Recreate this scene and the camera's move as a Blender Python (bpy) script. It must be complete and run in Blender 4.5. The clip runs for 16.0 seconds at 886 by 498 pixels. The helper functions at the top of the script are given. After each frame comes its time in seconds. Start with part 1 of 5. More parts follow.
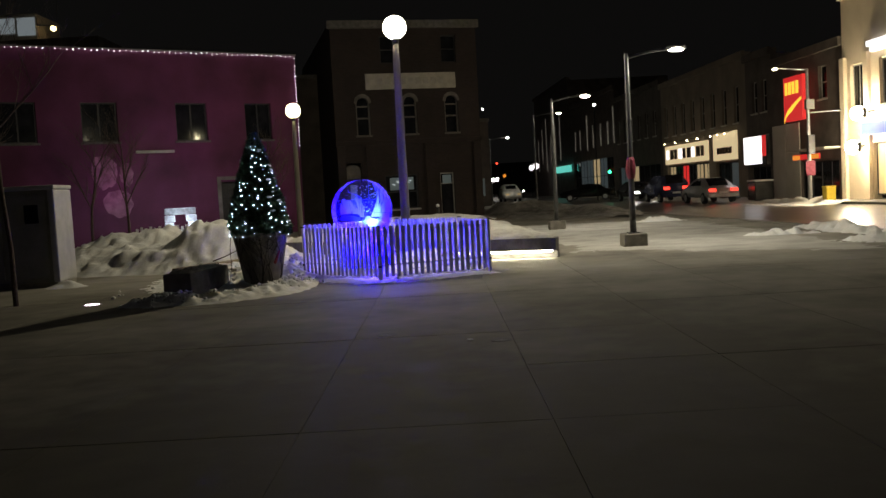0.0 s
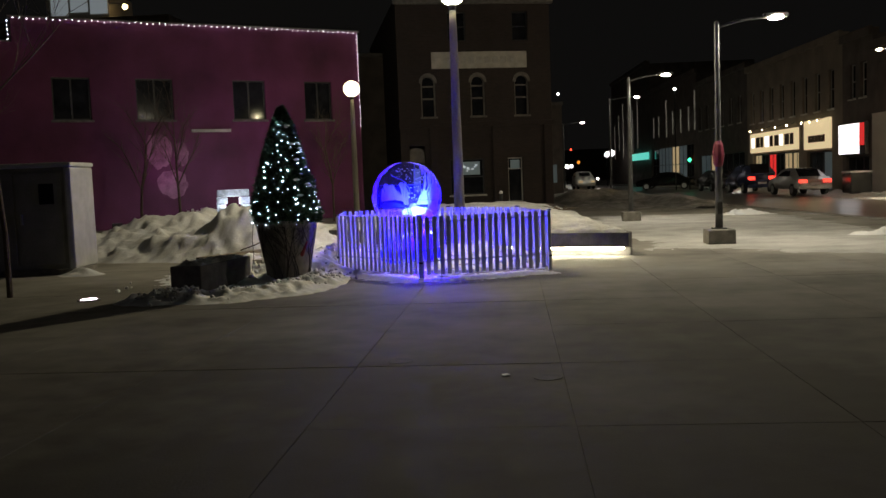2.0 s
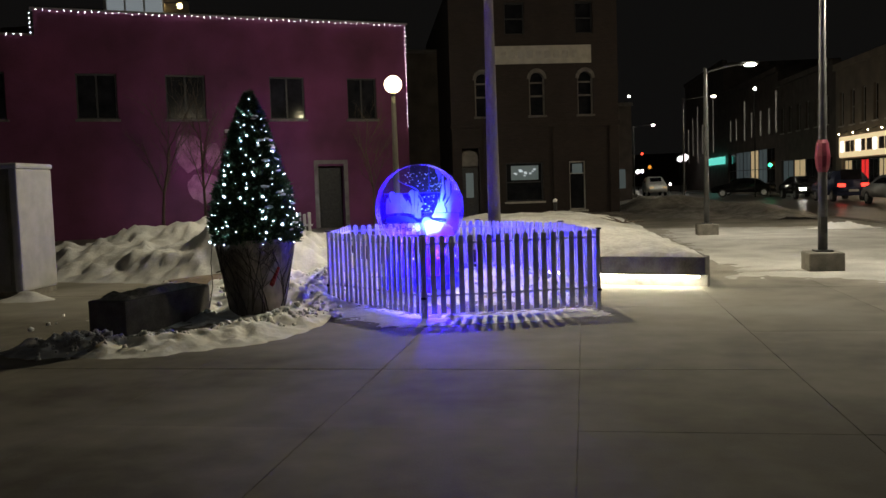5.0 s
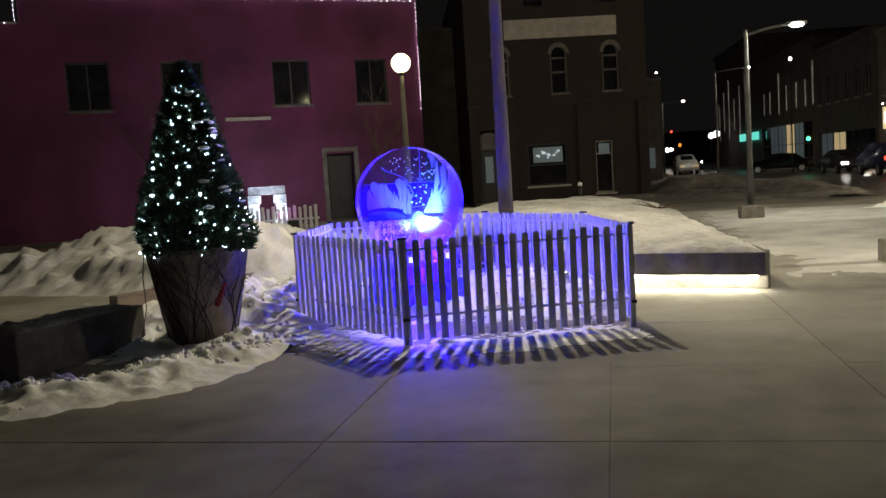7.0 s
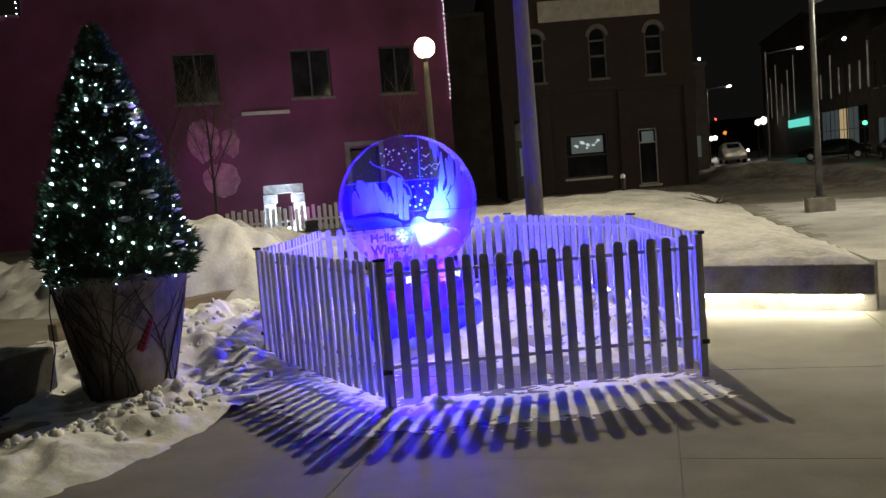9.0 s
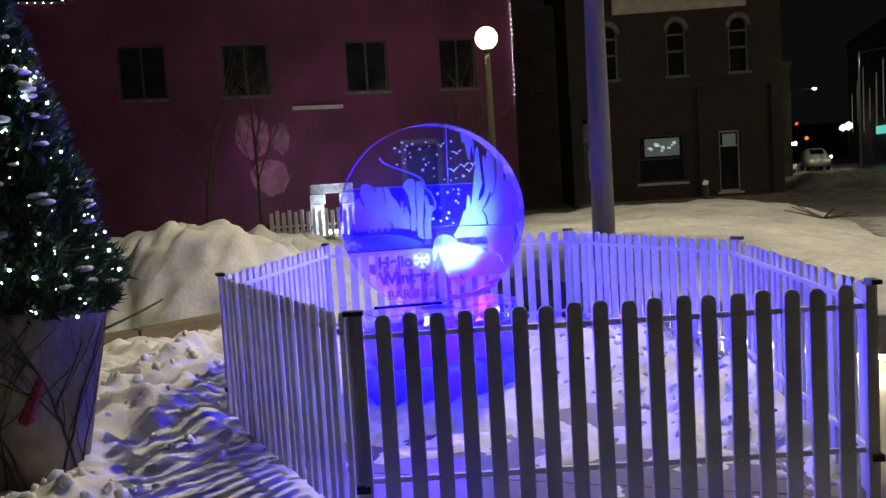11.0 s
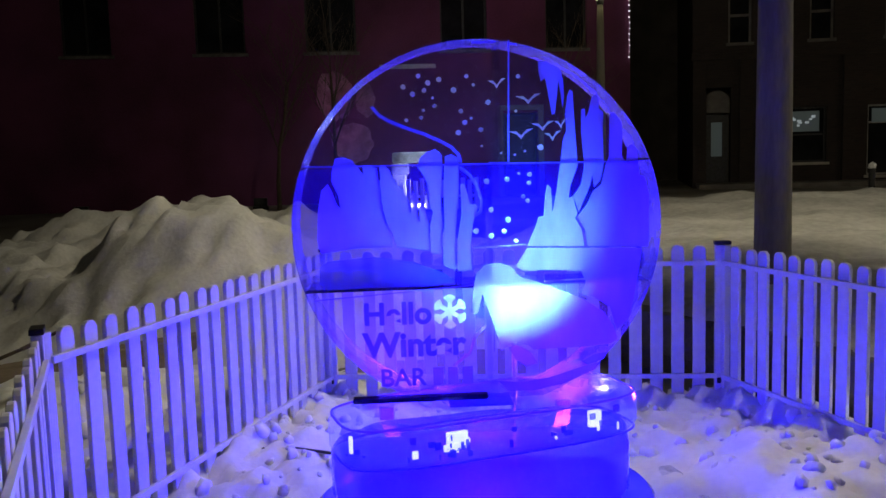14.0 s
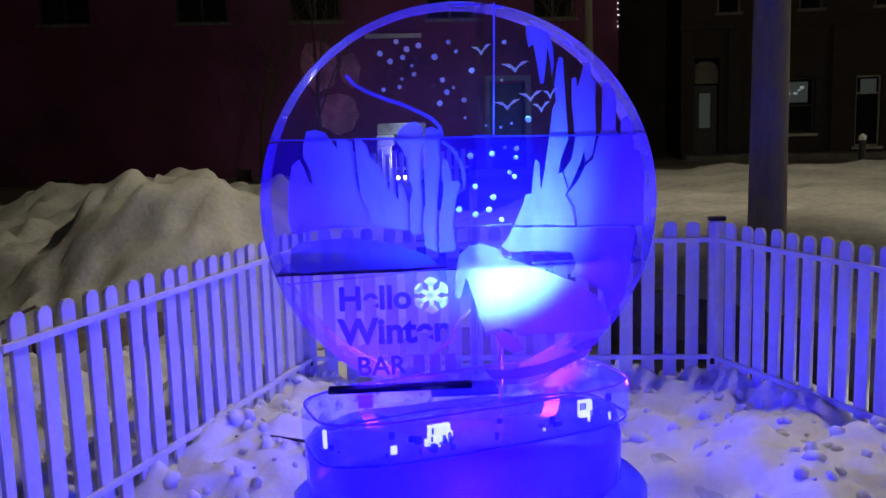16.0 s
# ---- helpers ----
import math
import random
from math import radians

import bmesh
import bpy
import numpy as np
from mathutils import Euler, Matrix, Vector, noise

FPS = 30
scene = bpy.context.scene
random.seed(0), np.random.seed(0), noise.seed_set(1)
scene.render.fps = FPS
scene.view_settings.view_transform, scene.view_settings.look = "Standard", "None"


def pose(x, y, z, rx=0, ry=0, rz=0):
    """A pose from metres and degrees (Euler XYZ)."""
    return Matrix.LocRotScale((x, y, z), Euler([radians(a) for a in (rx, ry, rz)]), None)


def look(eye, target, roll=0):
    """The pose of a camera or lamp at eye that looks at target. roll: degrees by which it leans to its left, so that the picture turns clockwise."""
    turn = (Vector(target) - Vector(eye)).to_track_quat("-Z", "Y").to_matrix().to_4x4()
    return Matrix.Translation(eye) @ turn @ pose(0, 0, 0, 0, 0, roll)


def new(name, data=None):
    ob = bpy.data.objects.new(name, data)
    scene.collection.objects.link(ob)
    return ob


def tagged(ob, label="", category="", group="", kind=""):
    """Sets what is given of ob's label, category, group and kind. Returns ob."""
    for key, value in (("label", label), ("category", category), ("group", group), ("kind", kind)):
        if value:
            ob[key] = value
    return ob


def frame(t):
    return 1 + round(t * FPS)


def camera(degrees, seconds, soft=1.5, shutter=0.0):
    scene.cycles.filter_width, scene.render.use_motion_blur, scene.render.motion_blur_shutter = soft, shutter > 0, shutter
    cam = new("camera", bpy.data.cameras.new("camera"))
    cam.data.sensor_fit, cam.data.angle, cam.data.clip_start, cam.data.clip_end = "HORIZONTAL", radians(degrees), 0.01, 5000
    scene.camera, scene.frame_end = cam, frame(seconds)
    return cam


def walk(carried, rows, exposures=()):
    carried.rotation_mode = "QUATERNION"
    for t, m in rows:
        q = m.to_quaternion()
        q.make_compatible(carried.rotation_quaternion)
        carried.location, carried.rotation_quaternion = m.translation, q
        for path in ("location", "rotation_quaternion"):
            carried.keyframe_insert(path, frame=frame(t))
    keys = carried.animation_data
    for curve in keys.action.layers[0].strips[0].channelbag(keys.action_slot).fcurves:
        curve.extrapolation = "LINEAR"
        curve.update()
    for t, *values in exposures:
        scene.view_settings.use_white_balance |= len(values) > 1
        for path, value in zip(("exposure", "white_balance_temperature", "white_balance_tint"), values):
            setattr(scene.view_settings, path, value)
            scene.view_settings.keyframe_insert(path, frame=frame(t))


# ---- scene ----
cam = camera(53.4, 16.0)
METRES, EYE, TILT, LEAN, TURN = 15.625, 1.5, -1.55, 0.0, 0.0
ROWS = [
    (0.0, 0.0, 0.0, 0.0, -0.12, -2.16, 3.21),
    (0.5, 0.009, 0.0348, 0.0012, 3.12, -2.45, 2.05),
    (1.0, 0.012, 0.0701, 0.0035, 1.59, -0.51, 3.03),
    (1.5, 0.018, 0.1065, 0.0026, 3.17, -1.66, 3.56),
    (2.0, 0.0208, 0.1425, 0.0026, 4.64, -2.89, 2.04),
    (2.5, 0.0234, 0.179, 0.0043, 4.21, -3.17, 3.71),
    (3.0, 0.0299, 0.2142, 0.006, 5.9, -3.31, 1.44),
    (3.5, 0.0336, 0.2524, 0.0077, 4.55, -2.14, 2.04),
    (4.0, 0.0403, 0.2892, 0.0077, 5.64, -1.87, 1.54),
    (6.5, 0.0476, 0.4756, 0.0141, 12.15, -3.52, 2.85),
    (7.0, 0.0468, 0.5127, 0.0148, 10.95, -3.37, 3.23),
    (7.5, 0.0484, 0.5494, 0.0144, 12.22, -3.71, 3.19),
    (8.0, 0.0475, 0.5862, 0.0147, 13.3, -3.29, 1.99),
    (8.5, 0.0438, 0.6212, 0.0169, 12.94, -3.62, 3.63),
    (11.0, 0.0207, 0.7902, 0.0209, 17.91, -3.29, 2.99),
    (11.5, 0.0162, 0.8222, 0.0217, 21.79, -2.86, 0.99),
    (12.0, 0.0055, 0.8546, 0.0223, 22.02, -2.35, 0.98),
    (12.5, -0.0017, 0.8851, 0.0224, 21.45, -2.93, 2.3),
    (13.0, -0.0087, 0.9165, 0.0235, 22.91, -6.07, 1.23),
    (13.5, -0.0206, 0.946, 0.026, 21.52, -5.36, 2.28),
    (14.0, -0.0269, 0.9726, 0.0252, 24.69, -5.02, 1.05),
    (14.5, -0.0309, 0.985, 0.0258, 23.44, -7.32, 0.84),
    (15.0, -0.0315, 0.9852, 0.0258, 23.1, -7.1, 1.04),
    (15.5, -0.0314, 0.9847, 0.0257, 23.6, -7.11, 1.03),
    (16.0, -0.0311, 0.9848, 0.0257, 23.84, -6.89, 1.04),
]
walk(cam, [(t, pose(0, 0, EYE, TILT, LEAN, TURN) @ pose(METRES * x, METRES * y, METRES * z, 90 + pitch, roll, yaw)) for t, x, y, z, yaw, pitch, roll in ROWS],
     [(0.0, -0.35), (3.0, -0.1), (6.5, 0.0), (9.0, 0.0), (11.0, -0.25), (12.5, -0.65), (13.5, -1.15), (14.5, -1.45), (16.0, -1.45)])

# ---- night sky and exposure ----
world = bpy.data.worlds.new("night_sky")
scene.world = world
world.use_nodes = True
world.node_tree.nodes["Background"].inputs[0].default_value = (0.9, 0.85, 0.8, 1)
world.node_tree.nodes["Background"].inputs[1].default_value = 0.005
scene.view_settings.exposure = 0.0


# ---- materials ----
def material(name):
    m = bpy.data.materials.new(name)
    m.use_nodes = True
    t = m.node_tree
    return m, t.nodes, t.links, t.nodes["Principled BSDF"]


def surface(name, dark, light, scale=6.0, rough=0.7, metal=0.0, bump=0.2, fine=60.0, spread=0.0, depth=0.01, stretch=(1, 1, 1)):
    """A surface of two tones mixed by coarse and fine noise, with relief; spread varies it from piece to piece."""
    m, n, l, p = material(name)
    co = n.new("ShaderNodeTexCoord")
    mp = n.new("ShaderNodeMapping")
    mp.inputs["Scale"].default_value = stretch
    l.new(co.outputs["Object"], mp.inputs["Vector"])
    a = n.new("ShaderNodeTexNoise")
    a.inputs["Scale"].default_value, a.inputs["Detail"].default_value = scale, 6
    b = n.new("ShaderNodeTexNoise")
    b.inputs["Scale"].default_value, b.inputs["Detail"].default_value = fine, 3
    l.new(mp.outputs[0], a.inputs["Vector"]), l.new(mp.outputs[0], b.inputs["Vector"])
    mix = n.new("ShaderNodeMath")
    mix.operation = "MULTIPLY_ADD"
    mix.inputs[1].default_value = 0.35
    l.new(b.outputs["Fac"], mix.inputs[0])
    sc = n.new("ShaderNodeMath")
    sc.operation = "MULTIPLY"
    sc.inputs[1].default_value = 0.65
    l.new(a.outputs["Fac"], sc.inputs[0]), l.new(sc.outputs[0], mix.inputs[2])
    ramp = n.new("ShaderNodeValToRGB")
    e = ramp.color_ramp.elements
    e[0].position, e[1].position = 0.36, 0.64
    e[0].color, e[1].color = (*dark, 1), (*light, 1)
    l.new(mix.outputs[0], ramp.inputs[0])
    colour = ramp.outputs[0]
    if spread:
        info = n.new("ShaderNodeObjectInfo")
        rng = n.new("ShaderNodeMapRange")
        rng.inputs["To Min"].default_value, rng.inputs["To Max"].default_value = 1 - spread, 1 + spread
        l.new(info.outputs["Random"], rng.inputs["Value"])
        mul = n.new("ShaderNodeVectorMath")
        mul.operation = "SCALE"
        l.new(colour, mul.inputs[0]), l.new(rng.outputs[0], mul.inputs["Scale"])
        colour = mul.outputs[0]
    l.new(colour, p.inputs["Base Color"])
    p.inputs["Roughness"].default_value, p.inputs["Metallic"].default_value = rough, metal
    bp = n.new("ShaderNodeBump")
    bp.inputs["Strength"].default_value, bp.inputs["Distance"].default_value = bump, depth
    l.new(mix.outputs[0], bp.inputs["Height"]), l.new(bp.outputs[0], p.inputs["Normal"])
    return m


def dark_glass(name, rough):
    m = surface(name, (0.006, 0.007, 0.009), (0.02, 0.02, 0.024), 2, rough, 0, 0.03)
    m.node_tree.nodes["Principled BSDF"].inputs["Specular IOR Level"].default_value = 0.2
    return m


def glow(name, colour, strength):
    m, n, l, p = material(name)
    p.inputs["Base Color"].default_value = (0.4 * colour[0], 0.4 * colour[1], 0.4 * colour[2], 1)
    p.inputs["Emission Color"].default_value = (*colour, 1)
    p.inputs["Emission Strength"].default_value = strength
    return m


def paving(name):
    """Worn concrete with a dusting of frost in patches and darker damp stains; the pale tone gains cover along y."""
    m, n, l, p = material(name)
    geo = n.new("ShaderNodeNewGeometry")
    big, mid, fine = (n.new("ShaderNodeTexNoise") for _ in range(3))
    for q, s, d in ((big, 0.35, 5), (mid, 2.6, 8), (fine, 55, 4)):
        q.inputs["Scale"].default_value, q.inputs["Detail"].default_value = s, d
        l.new(geo.outputs["Position"], q.inputs["Vector"])
    r1 = n.new("ShaderNodeValToRGB")
    r1.color_ramp.elements[0].position, r1.color_ramp.elements[1].position = 0.35, 0.7
    r1.color_ramp.elements[0].color, r1.color_ramp.elements[1].color = (0.072, 0.062, 0.047, 1), (0.105, 0.092, 0.070, 1)
    l.new(mid.outputs["Fac"], r1.inputs[0])
    add = n.new("ShaderNodeMath")
    add.operation = "MULTIPLY_ADD"
    add.inputs[1].default_value = 0.25
    l.new(mid.outputs["Fac"], add.inputs[0]), l.new(big.outputs["Fac"], add.inputs[2])
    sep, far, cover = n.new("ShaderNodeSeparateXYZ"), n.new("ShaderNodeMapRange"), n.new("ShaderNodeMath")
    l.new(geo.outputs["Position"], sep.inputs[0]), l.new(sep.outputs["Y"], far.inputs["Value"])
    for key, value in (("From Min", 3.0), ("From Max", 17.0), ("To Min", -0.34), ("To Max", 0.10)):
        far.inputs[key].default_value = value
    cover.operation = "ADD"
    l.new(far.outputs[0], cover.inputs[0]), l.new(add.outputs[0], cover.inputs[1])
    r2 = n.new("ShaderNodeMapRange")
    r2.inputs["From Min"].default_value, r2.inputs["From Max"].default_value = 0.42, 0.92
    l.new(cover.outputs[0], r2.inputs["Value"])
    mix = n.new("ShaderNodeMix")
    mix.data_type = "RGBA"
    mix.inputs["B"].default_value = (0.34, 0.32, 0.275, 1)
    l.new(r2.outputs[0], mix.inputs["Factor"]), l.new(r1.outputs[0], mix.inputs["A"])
    info = n.new("ShaderNodeObjectInfo")
    rng = n.new("ShaderNodeMapRange")
    rng.inputs["To Min"].default_value, rng.inputs["To Max"].default_value = 0.9, 1.1
    l.new(info.outputs["Random"], rng.inputs["Value"])
    mul = n.new("ShaderNodeVectorMath")
    mul.operation = "SCALE"
    l.new(mix.outputs["Result"], mul.inputs[0]), l.new(rng.outputs[0], mul.inputs["Scale"])
    l.new(mul.outputs[0], p.inputs["Base Color"])
    rr = n.new("ShaderNodeMapRange")
    rr.inputs["To Min"].default_value, rr.inputs["To Max"].default_value = 0.75, 0.95
    l.new(mid.outputs["Fac"], rr.inputs["Value"]), l.new(rr.outputs[0], p.inputs["Roughness"])
    bp = n.new("ShaderNodeBump")
    bp.inputs["Strength"].default_value, bp.inputs["Distance"].default_value = 0.3, 0.006
    l.new(fine.outputs["Fac"], bp.inputs["Height"]), l.new(bp.outputs[0], p.inputs["Normal"])
    return m


def brickwork(name, one, two, mortar):
    m, n, l, p = material(name)
    co = n.new("ShaderNodeTexCoord")
    turn = n.new("ShaderNodeMapping")
    turn.inputs["Rotation"].default_value = (radians(90), 0, 0)
    b = n.new("ShaderNodeTexBrick")
    b.inputs["Color1"].default_value, b.inputs["Color2"].default_value, b.inputs["Mortar"].default_value = (*one, 1), (*two, 1), (*mortar, 1)
    b.inputs["Scale"].default_value = 1.0
    b.inputs["Brick Width"].default_value, b.inputs["Row Height"].default_value, b.inputs["Mortar Size"].default_value = 0.22, 0.075, 0.008
    l.new(co.outputs["Object"], turn.inputs["Vector"]), l.new(turn.outputs[0], b.inputs["Vector"])
    nz = n.new("ShaderNodeTexNoise")
    nz.inputs["Scale"].default_value, nz.inputs["Detail"].default_value = 0.8, 8
    l.new(co.outputs["Object"], nz.inputs["Vector"])
    rng = n.new("ShaderNodeMapRange")
    rng.inputs["To Min"].default_value, rng.inputs["To Max"].default_value = 0.45, 1.5
    l.new(nz.outputs["Fac"], rng.inputs["Value"])
    mul = n.new("ShaderNodeVectorMath")
    mul.operation = "SCALE"
    l.new(b.outputs["Color"], mul.inputs[0]), l.new(rng.outputs[0], mul.inputs["Scale"]), l.new(mul.outputs[0], p.inputs["Base Color"])
    p.inputs["Roughness"].default_value = 0.85
    bp = n.new("ShaderNodeBump")
    bp.inputs["Strength"].default_value, bp.inputs["Distance"].default_value = 0.6, 0.008
    bp.invert = True
    l.new(b.outputs["Fac"], bp.inputs["Height"]), l.new(bp.outputs[0], p.inputs["Normal"])
    return m


def ice(name, cloud, tint=(0.95, 0.97, 1.0), frost=(0.55, 0.48, 0.95), gloss_rough=0.06, scale=3.0, stretch=(1, 1, 1)):
    """Ice: clear where it is clean, cloudy by noise, glossy on its skin."""
    m, n, l, p = material(name)
    out = n["Material Output"]
    n.remove(p)
    clear, dif, trl, gl = n.new("ShaderNodeBsdfTransparent"), n.new("ShaderNodeBsdfDiffuse"), n.new("ShaderNodeBsdfTranslucent"), n.new("ShaderNodeBsdfGlossy")
    clear.inputs[0].default_value = (*tint, 1)
    dif.inputs[0].default_value = trl.inputs[0].default_value = (*frost, 1)
    gl.inputs["Roughness"].default_value = gloss_rough
    co, mp, nz = n.new("ShaderNodeTexCoord"), n.new("ShaderNodeMapping"), n.new("ShaderNodeTexNoise")
    mp.inputs["Scale"].default_value = stretch
    nz.inputs["Scale"].default_value, nz.inputs["Detail"].default_value = scale, 6
    l.new(co.outputs["Object"], mp.inputs[0]), l.new(mp.outputs[0], nz.inputs["Vector"])
    rng = n.new("ShaderNodeMapRange")
    rng.inputs["From Min"].default_value, rng.inputs["From Max"].default_value = 0.3, 0.7
    rng.inputs["To Min"].default_value, rng.inputs["To Max"].default_value = cloud[0], cloud[1]
    l.new(nz.outputs["Fac"], rng.inputs["Value"])
    white, body, skin, fr = n.new("ShaderNodeMixShader"), n.new("ShaderNodeMixShader"), n.new("ShaderNodeMixShader"), n.new("ShaderNodeLayerWeight")
    white.inputs[0].default_value = 0.6
    l.new(dif.outputs[0], white.inputs[1]), l.new(trl.outputs[0], white.inputs[2])
    l.new(rng.outputs[0], body.inputs[0]), l.new(clear.outputs[0], body.inputs[1]), l.new(white.outputs[0], body.inputs[2])
    fr.inputs["Blend"].default_value = 0.5
    sharp, level = n.new("ShaderNodeMath"), n.new("ShaderNodeMath")
    sharp.operation, sharp.inputs[1].default_value = "POWER", 4.0
    level.operation, level.inputs[1].default_value, level.inputs[2].default_value = "MULTIPLY_ADD", 0.6, 0.025
    l.new(fr.outputs["Facing"], sharp.inputs[0]), l.new(sharp.outputs[0], level.inputs[0])
    l.new(level.outputs[0], skin.inputs[0]), l.new(body.outputs[0], skin.inputs[1]), l.new(gl.outputs[0], skin.inputs[2])
    bp = n.new("ShaderNodeBump")
    bp.inputs["Strength"].default_value, bp.inputs["Distance"].default_value = 0.25, 0.01
    l.new(nz.outputs["Fac"], bp.inputs["Height"]), l.new(bp.outputs[0], gl.inputs["Normal"])
    l.new(skin.outputs[0], out.inputs[0])
    return m


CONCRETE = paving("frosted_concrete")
ASPHALT = surface("wet_asphalt", (0.05, 0.047, 0.042), (0.17, 0.155, 0.13), 0.5, 0.28, 0, 0.25, 40)
SNOW = surface("snow", (0.54, 0.54, 0.535), (0.74, 0.74, 0.735), 2.2, 0.75, 0, 0.5, 26, 0, 0.03)
SNOW_TRODDEN = surface("trodden_snow", (0.78, 0.775, 0.76), (0.92, 0.92, 0.91), 5, 0.75, 0, 0.45, 22, 0, 0.03)
SNOW_BED = surface("old_settled_snow", (0.32, 0.315, 0.30), (0.54, 0.535, 0.51), 1.6, 0.8, 0, 0.9, 14, 0, 0.05)
SNOW_PACKED = surface("packed_thin_snow", (0.30, 0.29, 0.265), (0.52, 0.51, 0.475), 1.1, 0.8, 0, 0.4, 30, 0, 0.02)
SNOW_DUSTY = surface("grey_roadside_snow", (0.12, 0.115, 0.1), (0.45, 0.43, 0.4), 1.5, 0.85, 0, 0.9, 18, 0, 0.06)
for m in (SNOW, SNOW_TRODDEN, SNOW_BED):
    p = m.node_tree.nodes["Principled BSDF"]
    p.inputs["Subsurface Weight"].default_value, p.inputs["Subsurface Scale"].default_value = 0.7, 0.05
    p.inputs["Subsurface Radius"].default_value = (1.0, 0.95, 0.85)
MAROON = surface("maroon_stucco", (0.062, 0.012, 0.038), (0.16, 0.035, 0.105), 0.45, 0.85, 0, 0.3, 30)
LIGHT_POOL = surface("painted_light_pool", (0.15, 0.05, 0.10), (0.36, 0.16, 0.26), 2.5, 0.8, 0, 0.2, 30)
BRICK = brickwork("brown_brick", (0.024, 0.016, 0.014), (0.035, 0.022, 0.019), (0.027, 0.024, 0.022))
STONE_DIM = surface("darker_stone", (0.10, 0.09, 0.085), (0.19, 0.175, 0.16), 3, 0.85)
STONE = surface("pale_stone", (0.34, 0.32, 0.28), (0.48, 0.45, 0.40), 3, 0.8)
STONE_DARK = surface("dark_bench_stone", (0.07, 0.065, 0.06), (0.16, 0.15, 0.14), 5, 0.8)
PLASTER = surface("tan_plaster", (0.16, 0.13, 0.10), (0.25, 0.21, 0.16), 0.8, 0.85)
CREAM = surface("cream_plaster", (0.62, 0.52, 0.38), (0.75, 0.65, 0.5), 0.8, 0.8)
GREY_PANEL = surface("grey_panel", (0.46, 0.42, 0.36), (0.58, 0.54, 0.47), 0.7, 0.6)
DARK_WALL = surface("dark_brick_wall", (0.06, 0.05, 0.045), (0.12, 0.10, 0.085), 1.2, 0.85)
TRIM = surface("painted_trim", (0.30, 0.28, 0.26), (0.42, 0.40, 0.37), 5, 0.6)
PICKET = surface("white_vinyl", (0.66, 0.66, 0.67), (0.78, 0.78, 0.79), 4, 0.42, 0, 0.1, 40, 0.05)
STEEL = surface("galvanised_steel", (0.35, 0.36, 0.37), (0.55, 0.55, 0.56), 12, 0.4, 0.9)
BLACK = surface("black_metal", (0.015, 0.015, 0.016), (0.04, 0.04, 0.042), 10, 0.45, 0.3)
RUBBER = surface("black_rubber", (0.012, 0.012, 0.012), (0.03, 0.03, 0.03), 14, 0.7)
POLE = surface("weathered_concrete_pole", (0.18, 0.165, 0.125), (0.29, 0.265, 0.205), 3, 0.8, 0, 0.2, 50, 0, 0.004, (1, 1, 0.2))
LAMP_METAL = surface("dark_grey_lamp_paint", (0.05, 0.05, 0.05), (0.10, 0.10, 0.10), 6, 0.45, 0.3)
CONCRETE_BASE = surface("rough_concrete", (0.15, 0.14, 0.12), (0.27, 0.25, 0.22), 6, 0.85)
CABINET = surface("grey_cabinet_paint", (0.15, 0.15, 0.145), (0.24, 0.24, 0.235), 2, 0.5)
CABINET_EDGE = surface("light_cabinet_edge", (0.34, 0.34, 0.33), (0.46, 0.46, 0.45), 4, 0.5)
GLASS_DARK = dark_glass("dark_window_glass", 0.1)
BARK = surface("bark", (0.05, 0.035, 0.025), (0.12, 0.09, 0.065), 20, 0.9, 0, 0.6, 80)
NEEDLE = surface("evergreen_needles", (0.02, 0.05, 0.025), (0.07, 0.13, 0.06), 9, 0.7, 0, 0.2, 50)
TIMBER = surface("weathered_timber", (0.14, 0.11, 0.08), (0.26, 0.21, 0.16), 4, 0.8, 0, 0.4, 60, 0, 0.01, (0.3, 4, 4))
RIBBON = surface("pink_ribbon", (0.14, 0.012, 0.03), (0.24, 0.03, 0.06), 8, 0.6)
CAR_SILVER = surface("silver_car_paint", (0.42, 0.42, 0.42), (0.52, 0.52, 0.52), 2, 0.25, 0.3, 0.02)
CAR_BLUE = surface("dark_blue_car_paint", (0.03, 0.04, 0.09), (0.05, 0.06, 0.12), 2, 0.25, 0.3, 0.02)
CAR_DARK = surface("dark_car_paint", (0.02, 0.02, 0.02), (0.05, 0.05, 0.05), 2, 0.25, 0.3, 0.02)
CAR_WHITE = surface("white_car_paint", (0.55, 0.55, 0.54), (0.7, 0.7, 0.68), 2, 0.3, 0, 0.02)
YELLOW = surface("yellow_plastic", (0.42, 0.30, 0.02), (0.55, 0.42, 0.04), 4, 0.5)

ICE_CLEAR = ice("clear_ice", (0.0, 0.014), scale=2.2)
ICE_MID = ice("slightly_cloudy_ice", (0.01, 0.07), tint=(0.80, 0.77, 1.0), scale=2.2)
ICE_GLOW = ice("blue_glow_ice", (0.01, 0.13), tint=(0.72, 0.67, 1.0), frost=(0.05, 0.012, 0.95), scale=2.6)
ICE_DOT = ice("white_etched_ice", (0.95, 1.0), frost=(0.9, 0.92, 1.0), gloss_rough=0.3, scale=6)
ICE_DEEP = ice("deep_blue_lit_ice", (0.45, 0.85), frost=(0.10, 0.09, 0.95), gloss_rough=0.2, scale=5)
ICE_DARK_BAND = ice("painted_dark_band", (0.0, 0.1), tint=(0.05, 0.04, 0.16), frost=(0.05, 0.05, 0.3), scale=9)
ICE_RIM = ice("frosted_ice_rim", (0.3, 0.65), frost=(0.30, 0.26, 0.95), scale=9)
ICE_ETCH = ice("etched_ice", (0.6, 0.98), frost=(0.26, 0.17, 0.95), gloss_rough=0.3, scale=9, stretch=(1, 1, 0.3))
